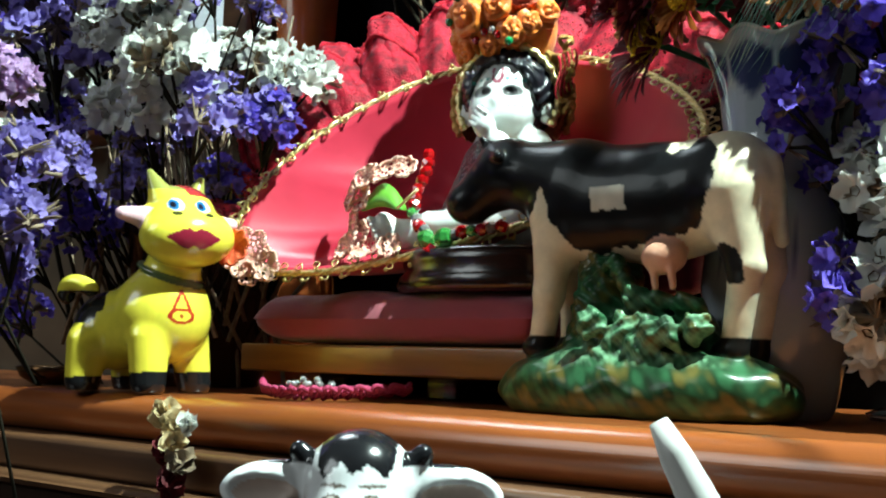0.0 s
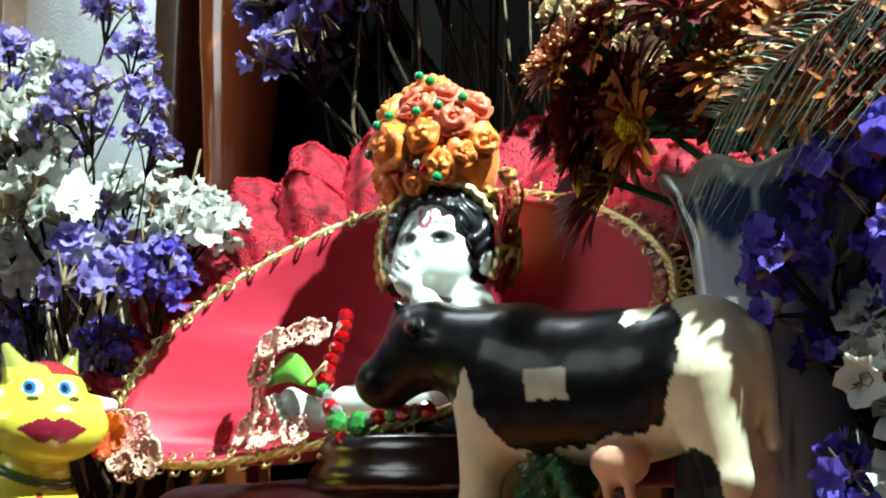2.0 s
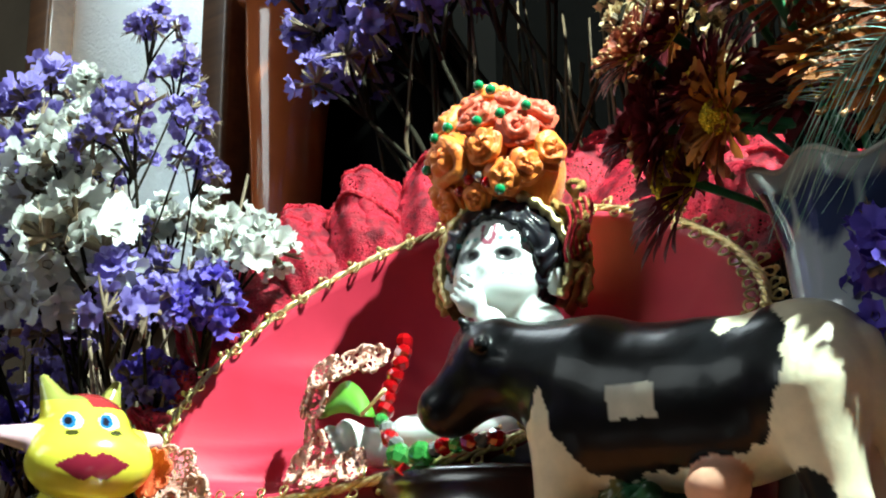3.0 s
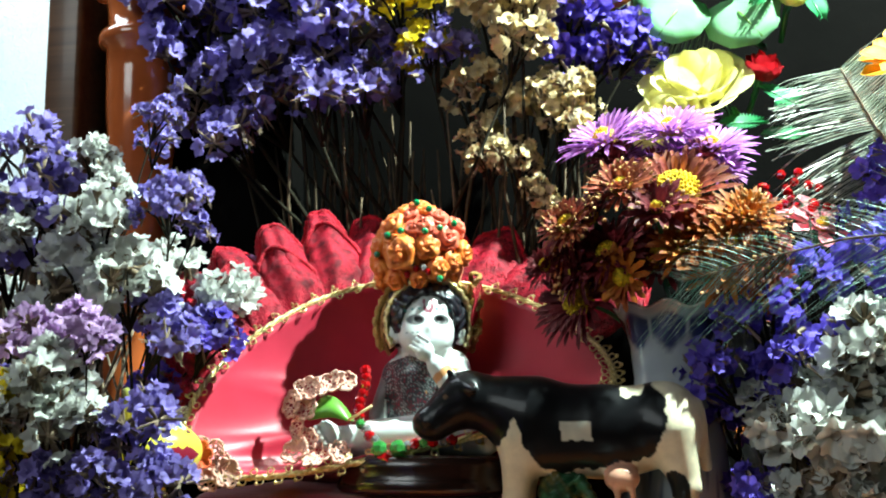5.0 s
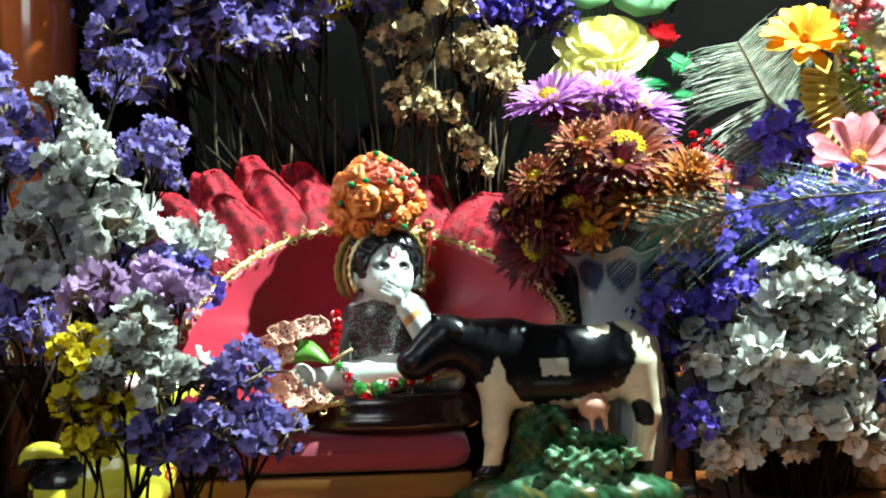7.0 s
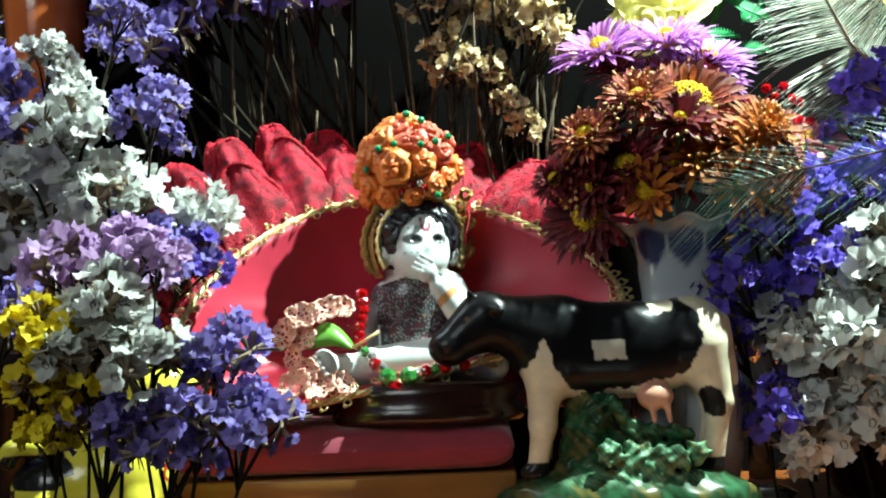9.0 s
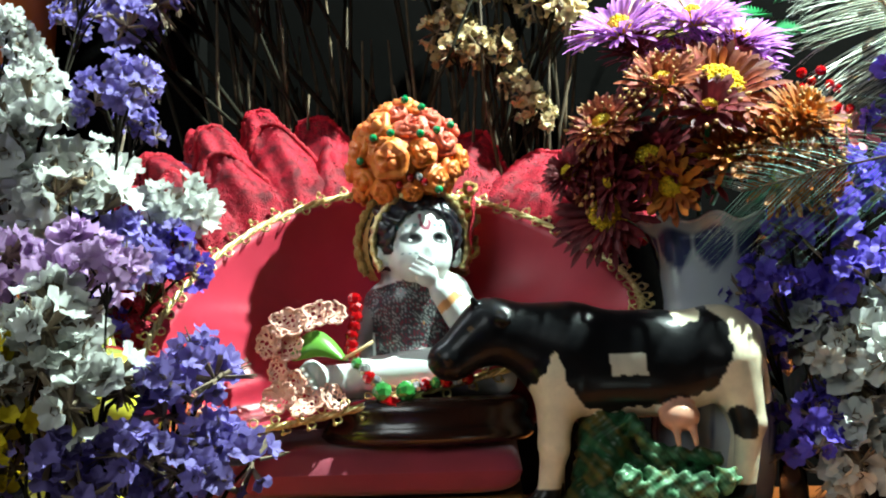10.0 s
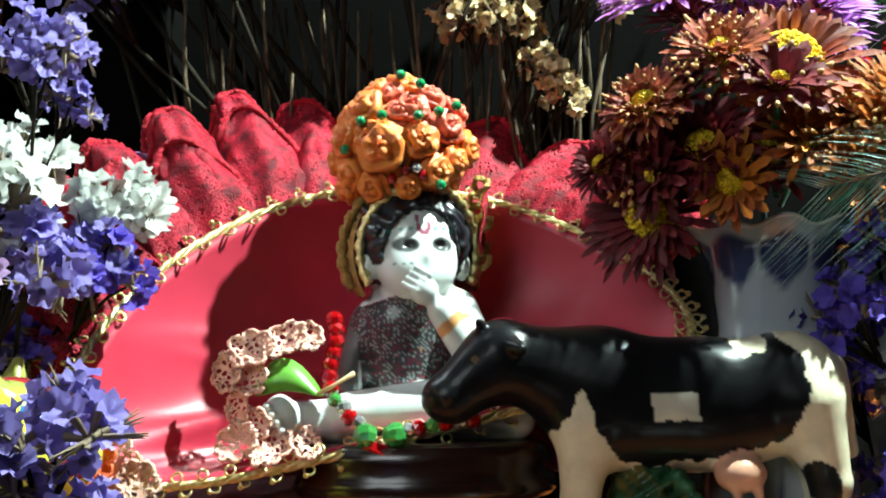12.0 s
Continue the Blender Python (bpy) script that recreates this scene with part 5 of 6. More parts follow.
FAR_LEFT_WHITE = [
    (-0.203, -0.019, 0.158, 0.042), (-0.166, -0.042, 0.204, 0.037), (-0.176, -0.041, 0.179, 0.041), (-0.150, -0.038, 0.168, 0.040),
    (-0.334, -0.016, 0.185, 0.050), (-0.333, -0.032, 0.161, 0.045), (-0.224, -0.026, 0.204, 0.031),
]
LOW_LEFT_PURPLE = [
    (-0.294, -0.008, 0.156, 0.034), (-0.310, 0.000, 0.129, 0.034), (-0.329, -0.005, 0.075, 0.035), (-0.273, -0.006, 0.097, 0.033),
    (-0.359, 0.003, 0.042, 0.036), (-0.154, 0.003, 0.115, 0.026), (-0.265, 0.016, 0.089, 0.033), (-0.120, 0.007, 0.141, 0.035),
    (-0.410, 0.017, 0.229, 0.043),
]
CORNER_PURPLE = [
    (-0.289, -0.089, 0.130, 0.056), (-0.295, -0.085, 0.092, 0.057), (-0.255, -0.095, 0.113, 0.047), (-0.217, -0.110, 0.129, 0.038),
    (-0.280, -0.089, 0.064, 0.052), (-0.181, -0.086, 0.112, 0.032),
]
NEAR_PURPLE = [
    (-0.063, -0.176, 0.089, 0.033), (-0.070, -0.184, 0.070, 0.035), (-0.054, -0.181, 0.063, 0.033), (-0.103, -0.193, 0.060, 0.033),
    (-0.083, -0.178, 0.056, 0.031),
]
NEAR_WHITE = [
    (-0.101, -0.185, 0.107, 0.033), (-0.091, -0.190, 0.092, 0.028), (-0.110, -0.195, 0.093, 0.026),
]
NEAR_LILAC = [
    (-0.124, -0.169, 0.127, 0.028), (-0.103, -0.166, 0.129, 0.028), (-0.086, -0.184, 0.130, 0.018),
]
NEAR_YELLOW = [
    (-0.126, -0.193, 0.102, 0.024), (-0.122, -0.197, 0.081, 0.026), (-0.119, -0.199, 0.065, 0.024),
]
RIGHT_PURPLE = [
    (0.202, 0.037, 0.151, 0.044), (0.226, 0.056, 0.167, 0.042), (0.265, 0.060, 0.174, 0.047), (0.287, 0.027, 0.181, 0.045),
    (0.319, 0.050, 0.175, 0.043), (0.177, 0.027, 0.119, 0.036), (0.179, 0.054, 0.091, 0.037), (0.223, 0.038, 0.126, 0.045),
    (0.323, 0.060, 0.138, 0.044), (0.318, 0.064, 0.086, 0.044), (0.205, 0.045, 0.105, 0.034), (0.227, 0.065, 0.060, 0.042),
    (0.268, 0.037, 0.081, 0.038), (0.199, 0.028, 0.049, 0.040), (0.314, 0.049, 0.043, 0.047),
]
RIGHT_WHITE = [
    (0.245, 0.021, 0.093, 0.048), (0.230, 0.024, 0.069, 0.044), (0.270, 0.028, 0.055, 0.045), (0.292, 0.032, 0.099, 0.049),
    (0.268, 0.023, 0.117, 0.044), (0.256, 0.021, 0.131, 0.040), (0.294, 0.037, 0.038, 0.050), (0.248, 0.026, 0.044, 0.044),
    (0.203, 0.039, 0.090, 0.037), (0.225, 0.038, 0.097, 0.041), (0.268, 0.028, 0.085, 0.045), (0.216, 0.029, 0.041, 0.040),
    (0.279, 0.030, 0.070, 0.038),
]
RIGHT_TOP_PURPLE = [
    (0.285, 0.103, 0.233, 0.050), (0.276, 0.102, 0.217, 0.041), (0.300, 0.101, 0.220, 0.046),
]
BACK_PURPLE = [
    (-0.210, 0.145, 0.390, 0.062), (-0.176, 0.158, 0.405, 0.062), (-0.132, 0.140, 0.401, 0.060), (-0.101, 0.137, 0.385, 0.059),
    (-0.154, 0.149, 0.363, 0.060), (-0.111, 0.130, 0.342, 0.058), (-0.082, 0.132, 0.364, 0.054), (-0.049, 0.159, 0.345, 0.050),
    (-0.180, 0.141, 0.331, 0.055), (-0.143, 0.142, 0.317, 0.055), (-0.100, 0.120, 0.317, 0.053), (-0.072, 0.137, 0.323, 0.049),
    (-0.220, 0.143, 0.357, 0.052), (-0.160, 0.121, 0.289, 0.049), (-0.015, 0.145, 0.353, 0.045), (-0.240, 0.145, 0.420, 0.058),
    (-0.173, 0.122, 0.427, 0.060),
]
BACK_BLUE = [
    (0.078, 0.154, 0.376, 0.054), (0.101, 0.149, 0.360, 0.049), (0.077, 0.155, 0.345, 0.049), (0.122, 0.146, 0.349, 0.040),
    (0.098, 0.156, 0.340, 0.040),
]
BACK_CREAM = [
    (0.031, 0.142, 0.376, 0.054), (0.052, 0.121, 0.382, 0.048), (0.049, 0.122, 0.348, 0.043), (0.016, 0.140, 0.319, 0.040),
    (0.063, 0.149, 0.309, 0.044), (0.079, 0.128, 0.287, 0.039), (0.083, 0.134, 0.309, 0.035), (0.022, 0.138, 0.287, 0.031),
    (0.029, 0.130, 0.268, 0.030), (0.048, 0.131, 0.268, 0.026), (0.066, 0.129, 0.232, 0.021), (0.058, 0.131, 0.246, 0.021),
]
BACK_YELLOW = [
    (-0.045, 0.142, 0.395, 0.050), (-0.017, 0.136, 0.392, 0.040), (-0.022, 0.138, 0.356, 0.031),
]
MUMS = [
    (0.156, 0.038, 0.225, 0.049), (0.097, 0.016, 0.206, 0.034), (0.174, 0.032, 0.202, 0.042), (0.101, 0.037, 0.166, 0.054),
    (0.194, 0.024, 0.206, 0.042), (0.119, 0.022, 0.189, 0.044), (0.146, 0.039, 0.187, 0.049), (0.180, 0.022, 0.177, 0.045),
    (0.127, 0.021, 0.226, 0.041), (0.160, 0.028, 0.191, 0.042), (0.081, 0.036, 0.186, 0.029),
]
ASTERS = [
    (0.113, 0.067, 0.264, 0.051), (0.152, 0.071, 0.269, 0.049), (0.175, 0.072, 0.256, 0.049),
]

LEFT_ROOT, RIGHT_ROOT, BACK_ROOT = (-0.22, 0.06, -0.03), (0.26, 0.09, -0.02), (0.0, 0.17, 0.1)
DRIED_PURPLE, DRIED_WHITE = "dried purple statice sprig in the bouquet", "dried white statice sprig with brown calyces"
plant(LEFT_WHITE, "white", DRIED_WHITE, "left bouquet", LEFT_ROOT, 1)
plant(TALL_WHITE, "white", "tall white statice sprig rising over the bouquet", "left bouquet", LEFT_ROOT, 22)
plant(MID_WHITE, "white", "open white statice sprig next to the lace frill", "left bouquet", LEFT_ROOT, 21)
plant(LEFT_PURPLE, "purple", DRIED_PURPLE, "left bouquet", LEFT_ROOT, 2)
plant(FAR_LEFT_PURPLE, "purple", DRIED_PURPLE, "left bouquet", LEFT_ROOT, 3)
plant(FAR_LEFT_WHITE, "white", DRIED_WHITE, "left bouquet", LEFT_ROOT, 4)
plant(LOW_LEFT_PURPLE, "blue", "deep blue-purple statice sprig behind the toy cow", "left bouquet", LEFT_ROOT, 5)
plant(NEAR_PURPLE, "purple", "purple statice sprig at the front of the shelf", "front posy", (-0.10, -0.17, -0.1), 6)
plant(CORNER_PURPLE, "purple", "purple statice sprig low at the shelf corner", "front posy", (-0.25, -0.05, -0.05), 23)
plant(NEAR_WHITE, "white", "white statice sprig at the front of the shelf", "front posy", (-0.10, -0.17, -0.1), 7)
plant(NEAR_LILAC, "lilac", "pale lilac statice sprig at the front of the shelf", "front posy", (-0.10, -0.17, -0.1), 8)
plant(NEAR_YELLOW, "yellow", "bright yellow statice sprig at the front of the shelf", "front posy", (-0.12, -0.17, -0.1), 9)
plant(RIGHT_PURPLE, "blue", "blue-purple statice sprig beside the vase", "right bouquet", RIGHT_ROOT, 10)
plant(RIGHT_WHITE, "white", DRIED_WHITE, "right bouquet", RIGHT_ROOT, 11)
plant(RIGHT_TOP_PURPLE, "blue", "bright blue-purple statice sprig", "right bouquet", RIGHT_ROOT, 12)
plant(BACK_PURPLE, "purple", "dark purple statice sprig behind the throne", "back bouquet", BACK_ROOT, 13)
plant(BACK_BLUE, "blue", "blue-purple statice sprig behind the throne", "back bouquet", BACK_ROOT, 14)
plant(BACK_CREAM, "cream", "dried cream statice sprig behind the throne", "back bouquet", BACK_ROOT, 15)
plant(BACK_YELLOW, "yellow", "yellow statice sprig behind the throne", "back bouquet", BACK_ROOT, 16)


def button(p, r, material, label, seed):
    """A round everlasting head of many short scales."""
    rng = random.Random(seed)
    g = Geo()
    for k in range(130):
        zz = 1 - 2 * (k + 0.5) / 130
        a = 2.399 * k
        d = Vector((math.sqrt(1 - zz * zz) * math.cos(a), math.sqrt(1 - zz * zz) * math.sin(a), zz))
        floret(g, aim(d * r * 0.7, d, 1.0, a), r * 0.26, rng, 3)
    fl = thing("everlasting_head", label, "flower", Matrix.Translation(p))
    part("petals", g.mesh("petals", material), fl)
    g = Geo()
    g.tube([(0, 0, 0), (-0.01, 0.01, -0.03), (-0.03, 0.01, -0.1)], 0.0011, 5)
    part("stem", g.mesh("stem", STEM), fl)


button((-0.133, 0.073, 0.170), 0.011, CREAM, "round cream everlasting flower head", 1)
button((-0.148, 0.078, 0.182), 0.010, CREAM, "small round cream everlasting flower head", 2)
button((-0.135, 0.098, 0.198), 0.012, LILAC, "round pale lilac everlasting flower head", 3)

# Loose dark stems and twigs.
def stalks(name, label, n, lo, hi, spread, seed, material, r=0.0011):
    rng = random.Random(seed)
    th = thing(name, label, "stems")
    for k in range(n):
        g = Geo()
        a = Vector([rng.uniform(lo[i], hi[i]) for i in range(3)])
        b = a + Vector((rng.uniform(-1, 1) * spread, rng.uniform(-0.5, 0.5) * spread, rng.uniform(0.10, 0.20)))
        mid = (a + b) / 2 + Vector((rng.uniform(-0.008, 0.008), rng.uniform(-0.008, 0.008), 0))
        g.tube([a, mid, b], [r * 1.2, r, r * 0.6], 5)
        part("stem", g.mesh("stem", material), th)


stalks("back_stems", "dense dark brown stems of the back bouquet", 80, (-0.12, 0.13, 0.10), (0.09, 0.20, 0.18), 0.02, 1, mat("brown_stem", (0.10, 0.068, 0.038), (0.045, 0.030, 0.018), rough=0.75, scale=150, spec=0.2, vary=0.4), 0.0012)
stalks("twig_bundle", "brown twiggy stems behind the toy cow", 46, (-0.31, 0.0, 0.0), (-0.17, 0.08, 0.05), 0.08, 2, DRY, 0.0012)
stalks("stem_bundle", "dark stems beside the porcelain vase", 30, (0.20, 0.06, 0.0), (0.31, 0.10, 0.03), 0.05, 3, STEM)

# Bouquet pots hidden low in the shade.
for p, r, h, label in (((-0.235, 0.06, 0.0006), 0.050, 0.10, "dark pot behind the toy cow holding dried flowers"), ((0.27, 0.085, 0.0006), 0.040, 0.05, "dark pot beside the vase holding dried flowers"), ((0.0, 0.185, 0.0006), 0.045, 0.12, "dark pot behind the throne holding dried flowers")):
    g = Geo()
    g.lathe([(0, 0), (r * 0.7, 0), (r * 0.8, h * 0.1), (r, h * 0.9), (r * 1.06, h * 0.92), (r * 1.06, h), (r * 0.95, h), (r * 0.9, h * 0.85), (0, h * 0.84)], 32)
    thing("flower_pot", label, "pot", pose(*p), data=g.mesh("flower_pot", WOOD_DARK))


def petal_strip(g, m, length, width, cup, rng, rows=6, tips=None):
    """One narrow petal along +x from the centre, curving up and over."""
    verts = []
    droop = rng.uniform(-0.3, 0.25)
    for k in range(rows + 1):
        u = k / rows
        w = width * (0.35 + 0.65 * min(1.0, u * 1.3)) * math.sqrt(max(0.03, 1 - (max(0.0, u - 0.72) / 0.28) ** 2))
        z = length * (cup * u - (cup * 0.6 + 0.25 * droop) * u * u)
        verts += [(length * u, -w, z + 0.35 * w), (length * u, 0, z), (length * u, w, z + 0.35 * w)]
    g.add(verts, [[3 * k + i, 3 * k + 3 + i, 3 * k + 4 + i, 3 * k + 1 + i] for k in range(rows) for i in (0, 1)], m)
    if tips is not None:
        a, b = Vector(verts[-5]), Vector(verts[-2])
        tips.tube([m @ a.lerp(b, 0.2), m @ a.lerp(b, 0.8), m @ (b + Vector((0.02 * length, 0, 0.06 * length)))], [width * 0.4, width * 0.55, width * 0.25], 5)


def mum(name, p, d, r, petal, label, group, seed, layers=5, per=24, eye=0.28, width=0.10, eye_mat=None, curl=0.0, tip=None):
    rng = random.Random(seed)
    g, ends = Geo(), Geo()
    for q in range(layers):
        n = max(8, per - 2 * q)
        for k in range(n):
            a = 2 * math.pi * k / n + 0.4 * q + rng.uniform(-0.08, 0.08)
            m = Matrix.Rotation(a, 4, "Z") @ Matrix.Translation((r * eye * 0.8, 0, 0.05 * r * q)) @ Matrix.Rotation(-0.02 - (0.16 + 0.10 * curl) * q + rng.uniform(-0.12, 0.12) * (1 + curl), 4, "Y")
            petal_strip(g, m, r * (1.12 - 0.45 * eye - 0.13 * q) * rng.uniform(0.82 - 0.2 * curl, 1.05), r * width, 0.35 + 0.25 * curl, rng, 6, ends if tip and rng.random() < 0.4 else None)
    th = thing(name, label, "flower", aim(p, d, 1.0, seed), group)
    part("petals", g.mesh("petals", petal), th)
    if ends.v:
        tagged(part("curled_edge", ends.mesh("curled_edge", tip), th, "pale curled petal ends"), kind="stuff")
    g = Geo()
    for k in range(110):
        u = math.sqrt((k + 0.5) / 110)
        a = 2.399 * k
        g.ball((r * eye * u * math.cos(a), r * eye * u * math.sin(a), r * (0.14 + (0.10 + 0.45 * eye) * (1 - u * u) + 0.05 * rng.random())), r * (0.022 + 0.05 * eye), 5, 3)
    g.lathe([(0.0, 0.02 * r), (r * eye, 0.02 * r), (r * eye * 0.8, 0.18 * r), (0, (0.20 + 0.4 * eye) * r)], 16)
    tagged(part("centre", g.mesh("centre", eye_mat or MUM_EYE), th), kind="stuff")
    g = Geo()
    g.tube([(0, 0, 0), (0, 0, -0.8 * r), (0.1 * r, 0, -1.6 * r)], [0.0018, 0.0014, 0.0013], 6)
    part("stem", g.mesh("stem", LEAF_DARK), th)
    return th


BRONZE = petal_mat("golden_bronze_petals", (0.50, 0.17, 0.02), (0.30, 0.07, 0.02), 0.3, 0.5, 90)
TIP = mat("tan_petal_tip", (0.55, 0.33, 0.10), (0.42, 0.17, 0.06), rough=0.6, scale=300, vary=0.4)
BASE = Vector((0.15, 0.055, 0.15))
for k, (x, y, z, s) in enumerate(MUMS):
    dark = k in (3, 5, 6, 10)
    mum("bronze_mum", (x, y, z), (Vector((x, y, z)) - BASE).normalized() + (Vector((-0.1, -1.6, 0.4)) if k == 0 else Vector((0, -0.75, 0.15))), s * (0.58 if k == 0 else 0.50), MAROON_DARK if dark else (BRONZE if k in (2, 4, 7, 9) else MAROON), "maroon chrysanthemum with a yellow centre" if dark else "bronze and yellow chrysanthemum in the vase", "vase flowers", k + 1, eye=(0.50, 0.36, 0.16, 0.42, 0.18, 0.34, 0.3, 0.2, 0.3, 0.2, 0.3)[k], layers=4 if k in (0, 3) else 6, per=26, width=0.075, curl=0.0 if k in (0, 3) else 0.5, tip=None if dark or k == 0 else TIP)
for k in range(26):
    rng = random.Random(50 + k)
    a = rng.uniform(0, 6.28)
    d = Vector((math.cos(a), math.sin(a) * 0.6 - 0.3, rng.uniform(-0.2, 0.8)))
    p = BASE + Vector((0, -0.008, 0.030)) + Vector((d.x * 0.055, d.y * 0.040, d.z * 0.042))
    mum("bronze_mum", p, d, rng.uniform(0.016, 0.021), (MAROON, MAROON_DARK, MAROON, MAROON_DARK, BRONZE)[k % 5], "half-open bronze chrysanthemum in the vase", "vase flowers", 60 + k, eye=(0.2, 0.34)[k % 2], per=16, layers=4, width=0.12, curl=0.6, tip=TIP if k % 3 == 0 else None)
for k, (x, y, z, s) in enumerate(ASTERS):
    mum("mauve_aster", (x, y, z), (Vector((x, y, z)) - BASE).normalized() + Vector((-0.1, -0.8, 0.2)), s * 0.54, MAUVE, "mauve aster with a yellow centre in the vase", "vase asters", 30 + k, layers=4, per=34, eye=0.28, width=0.050)
for k in range(6):
    p = Vector((0.12 + 0.012 * k, 0.06 + 0.006 * (k % 2), 0.250 - 0.004 * (k % 3)))
    mum("mauve_aster", p, (0.15 * (k - 2), -0.6, 0.8), 0.020, MAUVE if k % 2 else MAROON_DARK, "small mauve aster in the vase", "vase asters", 40 + k, layers=5, per=28, eye=0.10, width=0.05, curl=0.7)


# ---- vase ----
def vase_mesh():
    g = Geo()
    prof = [(0.0, 0.0), (0.022, 0.0), (0.024, 0.004), (0.030, 0.03), (0.032, 0.055), (0.029, 0.085), (0.0235, 0.108), (0.0225, 0.120), (0.0245, 0.138), (0.029, 0.153), (0.0335, 0.160), (0.0325, 0.161), (0.027, 0.153), (0.0225, 0.138), (0.0205, 0.120), (0.0, 0.110)]

    fine = []
    for (r0, z0), (r1, z1) in zip(prof, prof[1:]):
        n = 6 if min(z0, z1) >= 0.108 and r1 > 0 else 2
        fine += [(r0 + (r1 - r0) * q / n, z0 + (z1 - z0) * q / n) for q in range(n)]
    fine.append(prof[-1])

    def scallop(i, t, r, z):
        k = 0.0020 * math.cos(8 * t) * min(1.0, max(0.0, (z - 0.146) / 0.010))
        return r + k * 0.8, z + k
    g.lathe(fine, 96, None, scallop)
    me = g.mesh("vase", PORCELAIN)
    V = np.array([v.co for v in me.vertices])
    rgb = np.tile((0.40, 0.43, 0.46), (len(V), 1)).astype(float)
    ang = np.arctan2(V[:, 1], V[:, 0])
    scal = 0.153 - 0.019 * np.abs(np.cos(4 * ang)) ** 0.4 + 0.001 * np.sin(17 * ang)
    top = 0.1560 + 0.0020 * np.cos(8 * ang)
    rgb = mixin(rgb, np.clip((V[:, 2] - scal) / 0.003, 0, 1) * np.clip((top - V[:, 2]) / 0.0025, 0, 1) * 0.95, (0.018, 0.03, 0.11))
    rgb = mixin(rgb, ((np.abs(np.sin(3 * ang + 40 * V[:, 2])) < 0.13) & (V[:, 2] < 0.115) & (V[:, 2] > 0.05)) * 0.8, (0.03, 0.04, 0.12))
    colour = me.color_attributes.new("paint", "FLOAT_COLOR", "POINT")
    colour.data.foreach_set("color", np.concatenate([rgb, np.ones((len(rgb), 1))], 1).ravel())
    return me


vase = thing("porcelain_vase", "white porcelain vase with dark blue lobes below its scalloped rim", "vase", pose(0.150, 0.056, 0.0006))
part("body", vase_mesh(), vase)
g = Geo()
lip = []
for q in range(97):
    t = 2 * math.pi * q / 96
    k = 0.0020 * math.cos(8 * t)
    lip.append(((0.0331 + k * 0.8) * math.cos(t), (0.0331 + k * 0.8) * math.sin(t), 0.1605 + k))
g.tube(lip, 0.0010, 6)
part("rim", g.mesh("rim", mat("porcelain_lip", (0.62, 0.60, 0.56), (0.5, 0.47, 0.42), rough=0.2, scale=200, coat=0.5)), vase, "rounded ivory lip")
g = Geo()
g.lathe([(0.0, 0.0), (0.018, 0.0), (0.020, 0.003), (0.008, 0.008), (0.006, 0.06), (0.012, 0.075), (0.022, 0.10), (0.024, 0.13), (0.022, 0.165), (0.0208, 0.165), (0.0228, 0.13), (0.020, 0.10), (0.0, 0.08)], 40)
gl = mat("clear_glass", (0.95, 0.95, 0.95), (0.95, 0.95, 0.95), rough=0.03, trans=1.0)
thing("wine_glass", "clear stemmed glass behind the vase", "glass", pose(0.197, 0.088, 0.0006), data=g.mesh("wine_glass", gl))


# ---- peacock feathers ----
def feather(name, label, pts, barb, spread, n, seed, barb_mat, eye_at=None, lean=0.6, facing=(0, -1, 0.2)):
    """A quill along pts with many long thin barbs to both sides; eye_at adds the round eye at the tip."""
    rng = random.Random(seed)
    pts = [Vector(p) for p in pts]
    face_d = Vector(facing).normalized()
    th = thing(name, label, "feather")

    def at(u):
        k = min(int(u * (len(pts) - 1)), len(pts) - 2)
        w = u * (len(pts) - 1) - k
        a, b = pts[k], pts[k + 1]
        return a.lerp(b, w), (b - a).normalized()
    g = Geo()
    g.tube([at(k / 24)[0] for k in range(25)], [0.0013 - 0.0009 * k / 24 for k in range(25)], 5)
    part("quill", g.mesh("quill", DRY), th)
    g = Geo()
    for k in range(n):
        u = (k + rng.random()) / n
        p, d = at(u)
        side_d = d.cross(face_d).normalized() * (1 if k % 2 else -1)
        ln = barb * (0.55 + 0.45 * math.sin(math.pi * min(1, 0.25 + 0.75 * u))) * rng.uniform(0.75, 1.1)
        sag = rng.uniform(0.1, 0.3) * spread
        line = []
        for s in range(7):
            v = s / 6
            line.append(p + side_d * ln * v * (1 - 0.25 * v) + d * ln * lean * v + Vector((0, 0, -1)) * ln * sag * v * v + face_d * ln * 0.12 * math.sin(3 * v + k) * v)
        w = 0.0003
        verts = []
        for s, q in enumerate(line):
            o = (d * 0.8 + face_d * 0.3 * math.sin(k)).normalized() * w * (1.1 - 0.8 * s / 6)
            verts += [q - o, q + o]
        g.add(verts, [[2 * s, 2 * s + 2, 2 * s + 3, 2 * s + 1] for s in range(6)])
    part("vane", g.mesh("vane", barb_mat), th, "thin iridescent barbs")
    if eye_at is not None:
        c = Vector(eye_at)
        for r, m, dz, name in ((0.020, BRONZE, 0.0, "bronze_ring"), (0.0145, TEAL, 0.0012, "teal_ring"), (0.0075, NAVY, 0.0024, "navy_spot")):
            g = Geo()
            g.lathe([(0, 0.0006), (r * 0.6, 0.0005), (r, 0.0), (r * 0.98, -0.0006), (0, -0.0006)], 28, Matrix.Diagonal((1, 1.2, 1, 1)))
            ob = part(name, g.mesh(name, m), th)
            ob.matrix_world = aim(c + face_d * dz, face_d)


